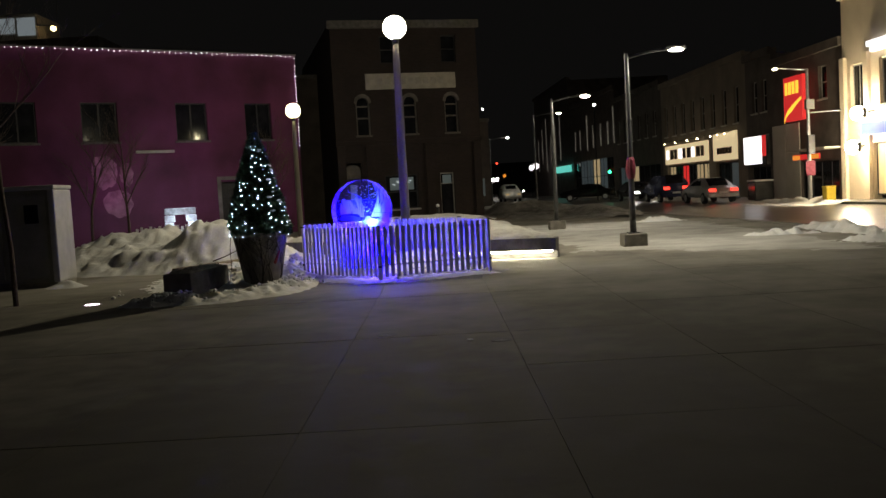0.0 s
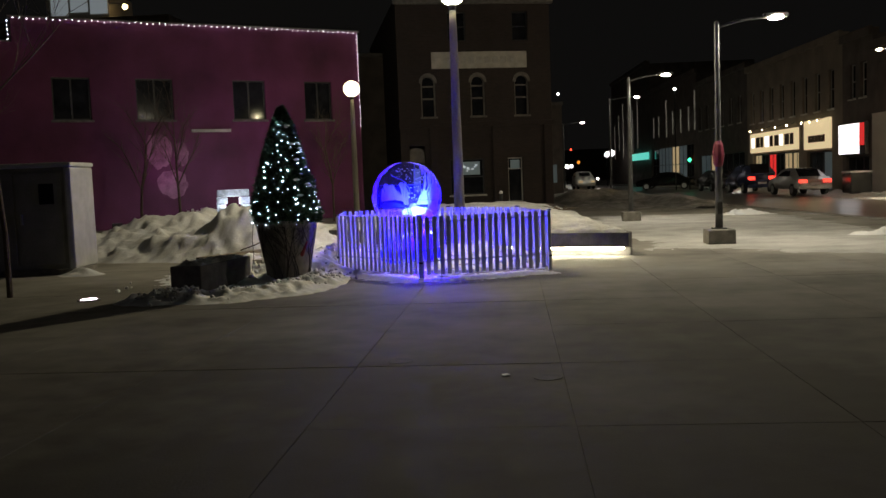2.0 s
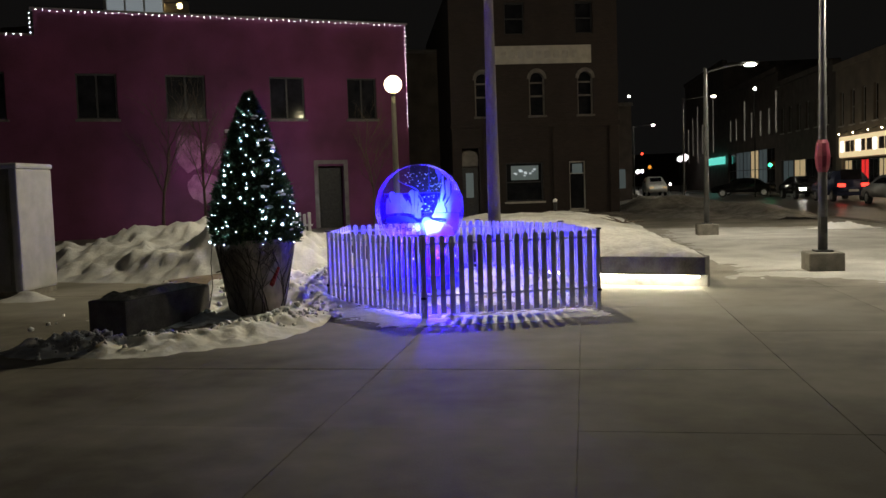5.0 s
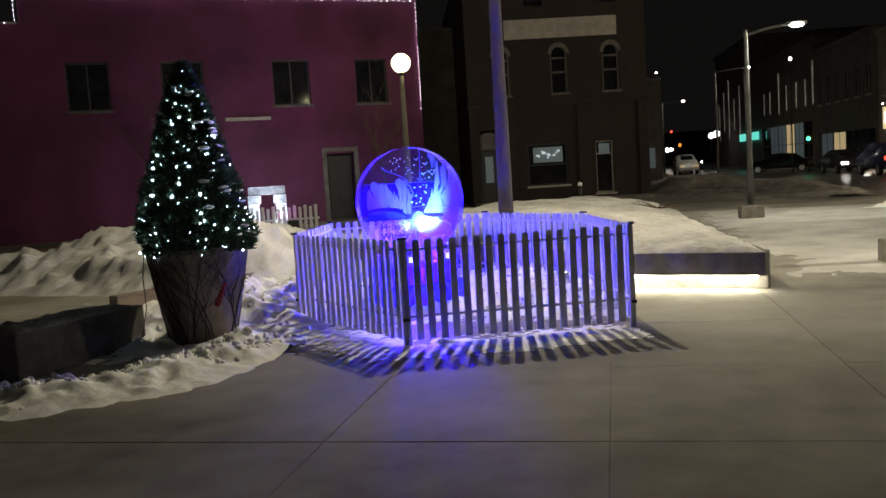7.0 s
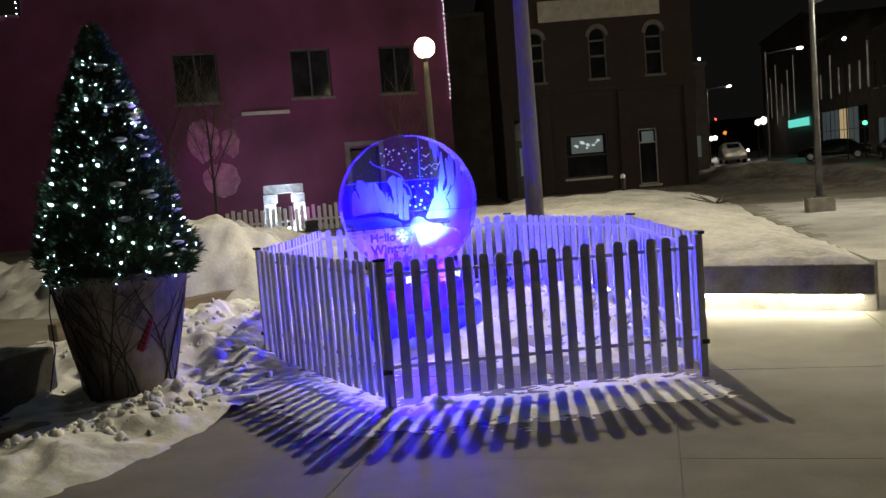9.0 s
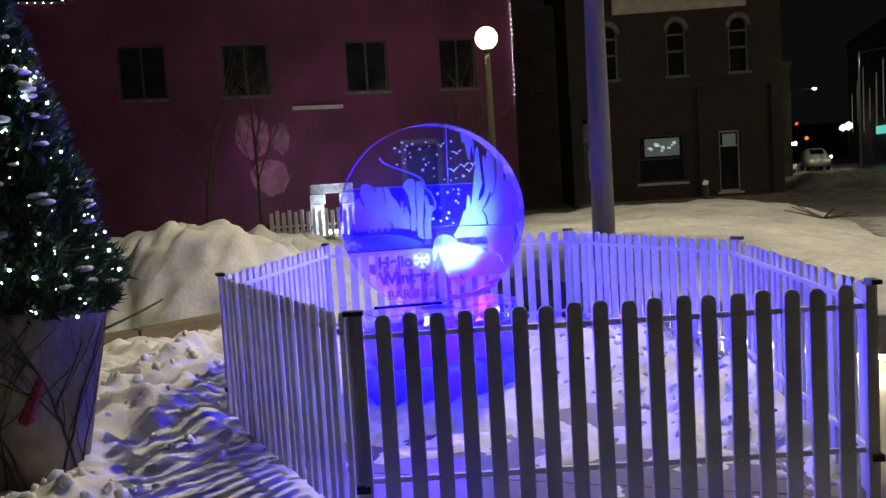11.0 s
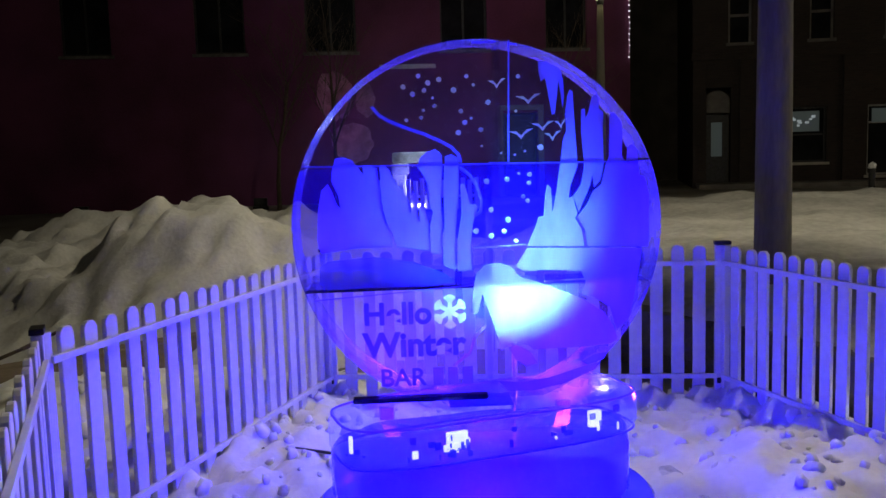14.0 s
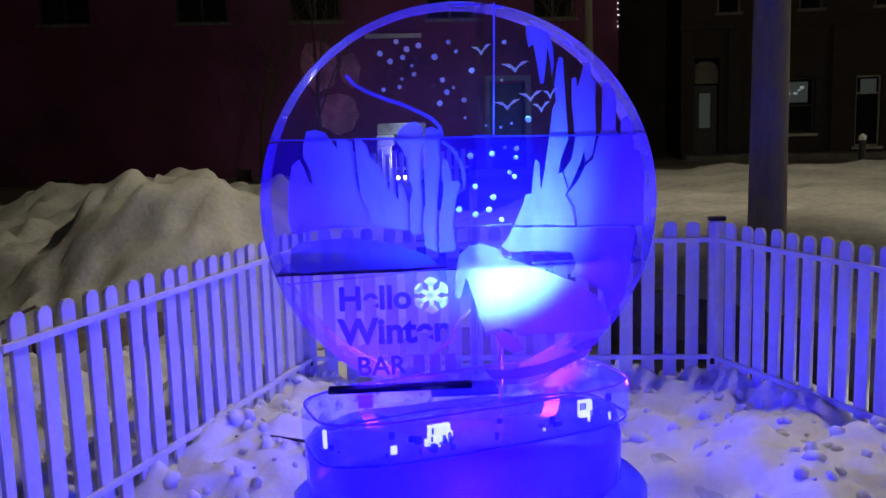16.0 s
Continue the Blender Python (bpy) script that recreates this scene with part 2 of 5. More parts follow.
ICE_TEXT = ice("shallow_blue_lit_ice", (0.6, 0.9), frost=(0.10, 0.09, 0.95), gloss_rough=0.3, scale=6)
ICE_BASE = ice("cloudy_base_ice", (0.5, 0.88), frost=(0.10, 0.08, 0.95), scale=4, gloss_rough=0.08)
ICE_SLAB = ice("clear_slab_ice", (0.03, 0.24), frost=(0.16, 0.14, 0.9), scale=7, gloss_rough=0.03)
ICE_WHITE = ice("white_ice", (0.5, 0.9), frost=(0.85, 0.88, 0.92), scale=8)


def globe_glass(name, colour, strength):
    """A lit globe that lets its inner bulb's light out."""
    m, n, l, p = material(name)
    em, clear, mix = n.new("ShaderNodeEmission"), n.new("ShaderNodeBsdfTransparent"), n.new("ShaderNodeMixShader")
    em.inputs[0].default_value, em.inputs[1].default_value = (*colour, 1), strength
    mix.inputs[0].default_value = 0.35
    l.new(clear.outputs[0], mix.inputs[1]), l.new(em.outputs[0], mix.inputs[2]), l.new(mix.outputs[0], n["Material Output"].inputs[0])
    n.remove(p)
    return m


GLOBE_LIGHT = globe_glass("globe_light", (1.0, 0.93, 0.70), 30)
GLOBE_LIGHT_FAR = globe_glass("far_globe_light", (1.0, 0.88, 0.5), 14)
STREET_LIGHT = glow("street_light", (1.0, 0.92, 0.74), 900)
BULB_WHITE = glow("cool_bulb", (0.6, 0.82, 1.0), 26)
BULB_WARM = glow("string_bulb", (1.0, 0.9, 0.95), 14)
LED_BLUE = glow("blue_led", (0.05, 0.008, 1.0), 6)
LED_GLINT = glow("pale_blue_led_glint", (0.6, 0.65, 1.0), 4)
LED_CYAN = glow("cyan_led", (0.10, 0.5, 0.9), 12)
LED_WHITE = glow("white_led", (0.85, 0.92, 1.0), 70)
STRIP_WARM = glow("warm_strip", (1.0, 0.93, 0.66), 70)
SIGN_WHITE = glow("lit_white_sign", (1.0, 0.95, 0.95), 2.0)
SIGN_CREAM = glow("lit_cream_fascia", (1.0, 0.78, 0.44), 0.75)
SIGN_RED = glow("lit_red_sign", (0.85, 0.03, 0.03), 0.8)
SIGN_YELLOW = glow("lit_yellow_sign", (1.0, 0.62, 0.05), 1.5)
SIGN_ORANGE = glow("lit_orange_sign", (1.0, 0.35, 0.04), 1.0)
SIGN_BLUE = glow("lit_blue_sign", (0.1, 0.15, 1.0), 1.2)
SIGN_TEAL = glow("lit_teal_sign", (0.15, 0.85, 0.7), 0.8)
WIN_WARM = glow("lit_warm_window", (1.0, 0.75, 0.4), 0.35)
WIN_COOL = glow("lit_cool_window", (0.8, 0.9, 0.95), 0.55)
WIN_SLIT = glow("lit_slit_window", (0.95, 0.97, 0.88), 3.0)
WIN_DIM = glow("dim_window", (0.6, 0.8, 0.9), 0.035)
FLOOD = glow("floodlight", (1.0, 0.84, 0.55), 200)
TAIL = glow("tail_light", (1.0, 0.05, 0.03), 3)
HEAD = glow("head_light", (1.0, 0.95, 0.85), 14)
GREEN = glow("green_signal", (0.05, 1.0, 0.4), 5)
RED = glow("red_signal", (1.0, 0.06, 0.03), 5)


# ---- building helpers ----
def part(name, bm, mat, parent=None, label="", smooth=False):
    """Links a bmesh as one mesh object under a thing, or at top level."""
    me = bpy.data.meshes.new(name)
    bm.to_mesh(me)
    bm.free()
    me.materials.append(mat)
    if smooth:
        for f in me.polygons:
            f.use_smooth = True
    ob = new(name, me)
    if parent:
        ob.parent = parent
    return tagged(ob, label)


def shared(name, me, parent, m):
    ob = new(name, me)
    ob.parent = parent
    ob.matrix_local = m
    return ob


def thing(name, m, label, category, group="", kind=""):
    ob = new(name)
    ob.matrix_world = m
    return tagged(ob, label, category, group, kind)


def box(bm, x0, x1, y0, y1, z0, z1, bevel=0.0):
    r = bmesh.ops.create_cube(bm, size=1)["verts"]
    for v in r:
        v.co = Vector((x0 + (v.co.x + 0.5) * (x1 - x0), y0 + (v.co.y + 0.5) * (y1 - y0), z0 + (v.co.z + 0.5) * (z1 - z0)))
    if bevel:
        bmesh.ops.bevel(bm, geom=list({e for v in r for e in v.link_edges}), offset=bevel, segments=2, affect="EDGES", profile=0.6)
    return bm


def boxed(*a, bevel=0.0):
    return box(bmesh.new(), *a, bevel=bevel)


def tube(bm, a, b, r0, r1=None, n=12):
    """A tapered round bar from a to b."""
    a, b = Vector(a), Vector(b)
    d = b - a
    q = d.to_track_quat("Z", "Y").to_matrix().to_4x4()
    bmesh.ops.create_cone(bm, cap_ends=True, segments=n, radius1=r0, radius2=r0 if r1 is None else r1, depth=d.length, matrix=Matrix.Translation((a + b) / 2) @ q)
    return bm


def ball(bm, c, r, sub=2, squash=1.0):
    bmesh.ops.create_icosphere(bm, subdivisions=sub, radius=r, matrix=Matrix.Translation(c) @ Matrix.Diagonal((1, 1, squash, 1)))
    return bm


def prism(bm, outline, y0, y1):
    """A plate in the x-z plane with the outline given, from y0 to y1."""
    a = [bm.verts.new((x, y0, z)) for x, z in outline]
    b = [bm.verts.new((x, y1, z)) for x, z in outline]
    k = len(a)
    bm.faces.new(a), bm.faces.new(b[::-1])
    for i in range(k):
        bm.faces.new((a[i], b[i], b[(i + 1) % k], a[(i + 1) % k]))
    bmesh.ops.recalc_face_normals(bm, faces=bm.faces)
    return bm


def lathe(bm, profile, n=32):
    """A turned body from (radius, z) pairs."""
    rings = [[bm.verts.new((r * math.cos(2 * math.pi * i / n), r * math.sin(2 * math.pi * i / n), z)) for i in range(n)] for r, z in profile]
    for a, b in zip(rings, rings[1:]):
        for i in range(n):
            bm.faces.new((a[i], a[(i + 1) % n], b[(i + 1) % n], b[i]))
    bm.faces.new(rings[0][::-1]), bm.faces.new(rings[-1])
    return bm


def wall_with_openings(bm, x0, x1, z0, z1, y0, y1, openings):
    """One solid wall between x0..x1 and z0..z1, with rectangular openings (x0, x1, z0, z1) right through it."""
    xs = sorted({x0, x1, *[v for o in openings for v in o[:2]]})
    zs = sorted({z0, z1, *[v for o in openings for v in o[2:] if z0 < v < z1]})
    V = {}

    def v(i, j, y):
        if (i, j, y) not in V:
            V[i, j, y] = bm.verts.new((xs[i], y, zs[j]))
        return V[i, j, y]

    def solid(i, j):
        if not (0 <= i < len(xs) - 1 and 0 <= j < len(zs) - 1):
            return False
        x, z = (xs[i] + xs[i + 1]) / 2, (zs[j] + zs[j + 1]) / 2
        return not any(o[0] < x < o[1] and o[2] < z < o[3] for o in openings)
    for i in range(len(xs) - 1):
        for j in range(len(zs) - 1):
            if not solid(i, j):
                continue
            bm.faces.new((v(i, j, y0), v(i + 1, j, y0), v(i + 1, j + 1, y0), v(i, j + 1, y0)))
            bm.faces.new((v(i, j, y1), v(i, j + 1, y1), v(i + 1, j + 1, y1), v(i + 1, j, y1)))
            for (a, b), (k, l) in (((i, j), (i, j + 1)), ((i + 1, j + 1), (i + 1, j)), ((i + 1, j), (i, j)), ((i, j + 1), (i + 1, j + 1))):
                ni, nj = {0: (i - 1, j), 1: (i + 1, j), 2: (i, j - 1), 3: (i, j + 1)}[0 if a == k == i else 1 if a == k else 2 if b == j else 3]
                if not solid(ni, nj):
                    bm.faces.new((v(a, b, y0), v(k, l, y0), v(k, l, y1), v(a, b, y1)))
    bmesh.ops.recalc_face_normals(bm, faces=bm.faces)
    return bm


def heap(name, x0, x1, y0, y1, step, height, mat, label, category, kind="stuff", floor=-0.02):
    """Snow as a height field; where height is below zero there is none."""
    nx, ny = int((x1 - x0) / step) + 1, int((y1 - y0) / step) + 1
    H = [[height(x0 + i * step, y0 + j * step) for j in range(ny)] for i in range(nx)]
    bm = bmesh.new()
    V = {}

    def vert(i, j):
        if (i, j) not in V:
            V[i, j] = bm.verts.new((x0 + i * step, y0 + j * step, max(H[i][j], floor)))
        return V[i, j]
    for i in range(nx - 1):
        for j in range(ny - 1):
            if max(H[i][j], H[i + 1][j], H[i][j + 1], H[i + 1][j + 1]) > 0:
                bm.faces.new((vert(i, j), vert(i + 1, j), vert(i + 1, j + 1), vert(i, j + 1)))
    return tagged(part(name, bm, mat, None, "", True), label, category, "", kind)


def lumps(x, y, s, seed=0.0):
    return noise.fractal(Vector((x * s, y * s, seed)), 1.0, 2.0, 4)


def gauss(x, y, cx, cy, sx, sy, turn=0.0):
    a, b = math.cos(turn), math.sin(turn)
    u, v = (x - cx) * a + (y - cy) * b, -(x - cx) * b + (y - cy) * a
    return math.exp(-(u / sx) ** 2 - (v / sy) ** 2)


def near_line(x, y, pts):
    """Distance to an open chain of points."""
    best = 1e9
    for (ax, ay), (bx, by) in zip(pts, pts[1:]):
        t = max(0, min(1, ((x - ax) * (bx - ax) + (y - ay) * (by - ay)) / ((bx - ax) ** 2 + (by - ay) ** 2)))
        best = min(best, math.hypot(x - ax - t * (bx - ax), y - ay - t * (by - ay)))
    return best


def inside(x, y, poly):
    """Signed distance to a closed outline, positive within."""
    d, c = near_line(x, y, poly + poly[:1]), False
    for (ax, ay), (bx, by) in zip(poly, poly[1:] + poly[:1]):
        if (ay > y) != (by > y) and x < (bx - ax) * (y - ay) / (by - ay) + ax:
            c = not c
    return d if c else -d


def light_in(name, kind, m, power, colour, size, cone=None):
    lamp = bpy.data.lights.new(name, kind)
    lamp.energy, lamp.color, lamp.shadow_soft_size = power, colour, size
    if cone:
        lamp.spot_size, lamp.spot_blend = radians(cone), 0.6
    ob = new(name, lamp)
    ob.matrix_world = m
    return ob


# ---- ground, road, far pavement ----
bm = boxed(-400, 400, -60, 700, -0.6, -0.0065)
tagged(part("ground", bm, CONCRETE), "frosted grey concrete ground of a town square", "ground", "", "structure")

ROAD = pose(18.4, 52, 0, 0, 0, 3.15)   # local y runs along the street, x across it
bm = boxed(-9.4, -1.5, -70, 260, -0.2, -0.002)
road = part("road", bm, ASPHALT)
road.matrix_world = ROAD
tagged(road, "wet dark asphalt street with a gloss from the lamps", "road", "", "structure")
bm = boxed(-1.5, 6.0, -70, 260, -0.2, 0.10, bevel=0.02)
o = part("pavement_far", bm, CONCRETE_BASE)
o.matrix_world = ROAD
tagged(o, "raised concrete pavement along the shop fronts", "pavement", "", "structure")
bm = boxed(-9.75, -9.4, -70, 260, -0.2, 0.02, bevel=0.02)
o = part("kerb", bm, CONCRETE_BASE)
o.matrix_world = ROAD
tagged(o, "low concrete kerb between square and street", "kerb", "", "structure")

# ---- buildings ----
PURPLE = pose(-11.6, 39.4, 0, 0, 0, 31.67)
BROWN = pose(-1.2, 45.8, 0, 0, 0, 13.6)
SHOPS = pose(18.4, 52, 0, 0, 0, -86.85)


def window_unit(parent, x0, x1, z0, z1, frame_mat, pane_mat, y=0.12, bars=(0.5,), cross=(), sill=True, w=0.06, sill_mat=None):
    win = part("window", boxed(x0, x1, y, y + 0.05, z0, z0 + w), frame_mat, parent)
    for a in ((x0, x0 + w, z0 + w, z1), (x1 - w, x1, z0 + w, z1), (x0 + w, x1 - w, z1 - w, z1)):
        part("frame", boxed(a[0], a[1], y, y + 0.05, a[2], a[3]), frame_mat, win)
    for f in bars:
        c = x0 + f * (x1 - x0)
        part("mullion", boxed(c - w / 2, c + w / 2, y - 0.003, y + 0.047, z0 + w, z1 - w), frame_mat, win)
    for f in cross:
        c = z0 + f * (z1 - z0)
        part("transom", boxed(x0 + w, x1 - w, y - 0.006, y + 0.044, c - w / 2, c + w / 2), frame_mat, win)
    part("pane", boxed(x0 + w, x1 - w, y + 0.02, y + 0.03, z0 + w, z1 - w), pane_mat, win)
    if sill:
        part("sill", boxed(x0 - 0.08, x1 + 0.08, -0.09, y - 0.004, z0 - 0.09, z0 - 0.004, bevel=0.01), sill_mat or STONE, win)
    return win


def ball_mesh(r, mat):
    me = bpy.data.meshes.new("bulb")
    bm = ball(bmesh.new(), (0, 0, 0), r, 1)
    bm.to_mesh(me)
    bm.free()
    me.materials.append(mat)
    return me


BULB_MESH, ROOF_BULB = ball_mesh(0.0075, BULB_WHITE), ball_mesh(0.017, BULB_WARM)

# the maroon building under magenta light
maroon = thing("maroon_building", PURPLE, "two-storey maroon stucco building washed in magenta light", "building")
WINS = [(-14.4, -13.0), (-10.7, -9.35), (-7.02, -5.6), (-3.87, -2.4), (0.09, 1.5), (3.28, 4.55)]
ops = [(a, b, 4.42, 6.1) for a, b in WINS]
part("wall", wall_with_openings(bmesh.new(), -8.3, 5.9, -0.6, 8.35, 0, 0.35, [o for o in ops if o[0] > -8] + [(1.92, 3.0, -0.6, 2.52)]), MAROON, maroon)
part("wall", wall_with_openings(bmesh.new(), -24.0, -8.3, -0.6, 7.4, 0.004, 0.35, [o for o in ops if o[0] < -8]), MAROON, maroon)
part("side_wall", boxed(5.55, 5.9, 0.35, 14, -0.6, 8.35), MAROON, maroon)
part("roof", boxed(-24, 5.55, 0.35, 14, 7.0, 7.2), DARK_WALL, maroon)
part("parapet_cap", boxed(-8.4, 6.0, -0.01, 0.42, 8.352, 8.42, bevel=0.01), DARK_WALL, maroon)
part("parapet_cap", boxed(-24.0, -8.4, -0.01, 0.42, 7.402, 7.47, bevel=0.01), DARK_WALL, maroon)
for a, b in WINS:
    window_unit(maroon, a, b, 4.42, 6.1, BLACK, GLASS_DARK, 0.14, sill_mat=STONE_DARK)
part("ledge", boxed(-1.75, -0.1, -0.14, -0.004, 3.9, 4.02, bevel=0.01), STONE, maroon, "pale stone ledge dusted with snow")
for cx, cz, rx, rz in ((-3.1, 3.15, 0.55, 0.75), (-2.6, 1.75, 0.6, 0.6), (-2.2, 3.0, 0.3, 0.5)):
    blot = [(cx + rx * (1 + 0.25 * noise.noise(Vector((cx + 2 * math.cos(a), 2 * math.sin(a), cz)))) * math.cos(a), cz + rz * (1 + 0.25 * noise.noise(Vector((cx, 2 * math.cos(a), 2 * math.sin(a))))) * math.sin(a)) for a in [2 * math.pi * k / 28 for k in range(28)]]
    part("patch", prism(bmesh.new(), blot, -0.012, -0.003), LIGHT_POOL, maroon, "pool of pink light painted paler on the wall")
door = part("door", boxed(2.0, 2.92, 0.2, 0.26, -0.6, 2.45), BLACK, maroon, "dark metal service door")
part("door_frame", boxed(1.75, 1.92, -0.03, 0.2, -0.6, 2.6), STONE_DIM, door)
part("door_frame", boxed(3.0, 3.17, -0.03, 0.2, -0.6, 2.6), STONE_DIM, door)
part("lintel", boxed(1.75, 3.17, -0.03, 0.2, 2.604, 2.76), STONE_DIM, door)
part("dark_backing", boxed(-23.9, 5.5, 1.2, 1.3, -0.6, 6.9), DARK_WALL, maroon)

# taller building far behind, with a lit white rooftop room
farb = thing("distant_tower_block", pose(0, 70, 0), "tall dark block far behind with a lit white rooftop room", "building")
part("wall", boxed(-52, -26, 0, 12, -0.3, 15.2), DARK_WALL, farb)
part("rooftop_room", boxed(-36.0, -31.0, 0.5, 5, 15.2, 17.3, bevel=0.05), GREY_PANEL, farb)
for k in range(3):
    part("lit_window", boxed(-35.7 + 1.6 * k, -34.3 + 1.6 * k, 0.44, 0.49, 15.6 + 0.2 * (k % 2), 17.0), glow("rooftop_window", (0.75, 0.85, 0.9), 0.22), farb)
part("lamp_arm", tube(bmesh.new(), (-31.0, 0.6, 16.4), (-29.6, 0.3, 16.2), 0.06), STEEL, farb)
part("lamp", ball(bmesh.new(), (-29.6, 0.3, 16.0), 0.22), glow("roof_lamp", (1.0, 0.7, 0.3), 10), farb)

# lights along the parapet and down the corner
string = thing("string_lights", PURPLE, "string of small white bulbs along the roof edge", "string lights")
places = [(-8.2 + 0.235 * i, 8.3 + 0.02 * math.sin(i * 1.7)) for i in range(60)] + [(5.86, 8.2 - 0.17 * i) for i in range(25)]
places += [(-24 + 0.235 * i, 7.42) for i in range(66)] + [(-8.42, 7.5 + 0.17 * i) for i in range(5)]
for x, z in places:
    shared("bulb", ROOF_BULB, string, pose(x, -0.09 + 0.02 * math.sin(z * 11), z))
bm = bmesh.new()
tube(bm, (-8.42, -0.12, 8.33), (5.86, -0.12, 8.33), 0.008, n=6)
tube(bm, (5.86, -0.11, 8.33), (5.86, -0.11, 4.0), 0.008, n=6)
tube(bm, (-24, -0.12, 7.45), (-8.42, -0.12, 7.45), 0.008, n=6)
part("cable", bm, RUBBER, string)

# magenta floodlights at the foot of the wall
for fx, fy, tx, tz, cone, power in ((-9.5, -3.4, -9.5, 3.0, 80, 1.5), (-5.2, -2.2, -4.9, 4.0, 42, 13), (-3.0, -2.4, -3.0, 2.5, 36, 56), (0.6, -2.2, 0.7, 7.2, 50, 90), (4.0, -2.4, 4.2, 3.4, 54, 10), (-0.6, -5.2, -0.6, 3.0, 100, 4)):
    fl = thing("floodlight", PURPLE @ pose(fx, fy - 0.2, 0.02), "black ground floodlight with a magenta lens", "floodlight", "magenta floodlights")
    part("housing", boxed(-0.18, 0.18, -0.09, 0.09, 0.1, 0.32, bevel=0.02), BLACK, fl)
    part("bracket", boxed(-0.21, 0.21, -0.03, 0.03, 0.0, 0.1, bevel=0.01), BLACK, fl)
    light_in("magenta_beam", "SPOT", look(PURPLE @ Vector((fx, fy, 0.55)), PURPLE @ Vector((tx, 0, tz))), power, (1.0, 0.03, 0.95), 0.12, cone)

# the brown brick building
brown = thing("brick_building", BROWN, "three-storey brown brick building with arched windows, unlit", "building")
def arched(bm, c, half, z0, spring, y0, y1, n=12):
    prism(bm, [(c - half, z0), (c + half, z0)] + [(c + half * math.cos(math.pi * i / n), spring + half * math.sin(math.pi * i / n)) for i in range(n + 1)], y0, y1)
    return bm
bops = [(c - 0.36, c + 0.36, 4.6, 6.55) for c in (-2.55, -0.1, 2.1)] + [(-1.6, 0.1, 0.75, 2.5), (1.3, 2.05, 0.3, 2.5), (-3.66, -2.8, 0.0, 3.2), (-1.5, -0.6, 8.2, 9.6), (1.7, 2.5, 8.2, 9.6)]
part("wall", wall_with_openings(bmesh.new(), -4.0, 3.6, -0.3, 10.3, 0, 0.4, bops), BRICK, brown)
part("side_wall", boxed(3.2, 3.6, 0.4, 16, -0.3, 10.3), BRICK, brown)
part("side_wall", boxed(-4.0, -3.6, 0.4, 16, -0.3, 10.3), BRICK, brown)
part("roof", boxed(-3.6, 3.2, 0.4, 16, 9.9, 10.1), DARK_WALL, brown)
part("back_wall", boxed(-3.6, 3.2, 1.4, 1.5, -0.3, 9.9), DARK_WALL, brown)
part("cornice", boxed(-4.15, 3.75, -0.22, 0.0, 9.95, 10.35, bevel=0.04), STONE_DARK, brown)
part("belt_course", boxed(-4.05, 3.65, -0.08, -0.002, 4.08, 4.3, bevel=0.02), BRICK, brown)
part("sign_band", boxed(-2.35, 2.38, -0.1, -0.002, 6.88, 7.68, bevel=0.02), STONE, brown, "pale stone name band with worn carving")
for k in range(9):
    part("carving", boxed(-1.75 + k * 0.4, -1.75 + k * 0.4 + 0.28, -0.112, -0.1, 7.12, 7.44), TRIM, brown)
for c in (-2.55, -0.1, 2.1):
    w = part("window", boxed(c - 0.42, c + 0.42, -0.09, 0.1, 4.5, 4.596, bevel=0.01), STONE_DIM, brown)
    ring = [(math.cos(math.pi * i / 14), math.sin(math.pi * i / 14)) for i in range(15)]
    bm = prism(bmesh.new(), [(c + 0.44 * a, 6.22 + 0.46 * b) for a, b in ring] + [(c + 0.3 * a, 6.2 + 0.3 * b) for a, b in reversed(ring)], -0.05, 0.25)
    part("arch", bm, STONE_DIM, w)
    for x in (c - 0.36, c + 0.29):
        part("frame", boxed(x, x + 0.07, 0.12, 0.2, 4.6, 6.3), STONE_DIM, w)
    part("transom", boxed(c - 0.29, c + 0.29, 0.12, 0.2, 5.42, 5.5), STONE_DIM, w)
    part("transom", boxed(c - 0.29, c + 0.29, 0.12, 0.2, 6.02, 6.09), STONE_DIM, w)
    part("pane", arched(bmesh.new(), c, 0.34, 4.6, 6.2, 0.22, 0.24), GLASS_DARK, w)
for a, b in ((-1.5, -0.6), (1.7, 2.5)):
    window_unit(brown, a, b, 8.2, 9.6, BLACK, GLASS_DARK, 0.15, (), (0.5,), False)
window_unit(brown, -1.6, 0.1, 0.75, 2.5, BLACK, GLASS_DARK, 0.15, (), (0.5,))
window_unit(brown, 1.3, 2.05, 0.3, 2.5, TRIM, GLASS_DARK, 0.15, (), (0.75,))
part("shop_glow", boxed(-1.35, -0.1, 0.136, 0.142, 1.72, 2.36), WIN_DIM, brown, "dim bluish lights inside the shop window")
for k in range(14):
    c = -1.25 + 1.0 * random.random()
    zz = 1.85 + 0.3 * random.random()
    part("shop_lamp", boxed(c, c + 0.05 + 0.09 * random.random(), 0.125, 0.133, zz, zz + 0.04 + 0.05 * random.random()), WIN_COOL, brown)
part("shop_glow", boxed(1.45, 1.92, 0.13, 0.138, 1.95, 2.38), WIN_DIM, brown)
bd = part("door", boxed(-3.6, -2.86, 0.2, 0.26, 0.0, 2.35), BLACK, brown, "dark panelled door under a pale arch")
part("door_glass", boxed(-3.4, -3.06, 0.19, 0.198, 1.0, 2.1), WIN_DIM, bd)
part("fanlight", arched(bmesh.new(), -3.23, 0.40, 2.4, 2.72, 0.1, 0.2), STONE_DIM, bd)
for x in (-4.0, -2.55, 0.55, 3.15):
    part("pilaster", boxed(x, x + 0.42, -0.12, -0.002, -0.3, 4.06, bevel=0.02), BRICK, brown)
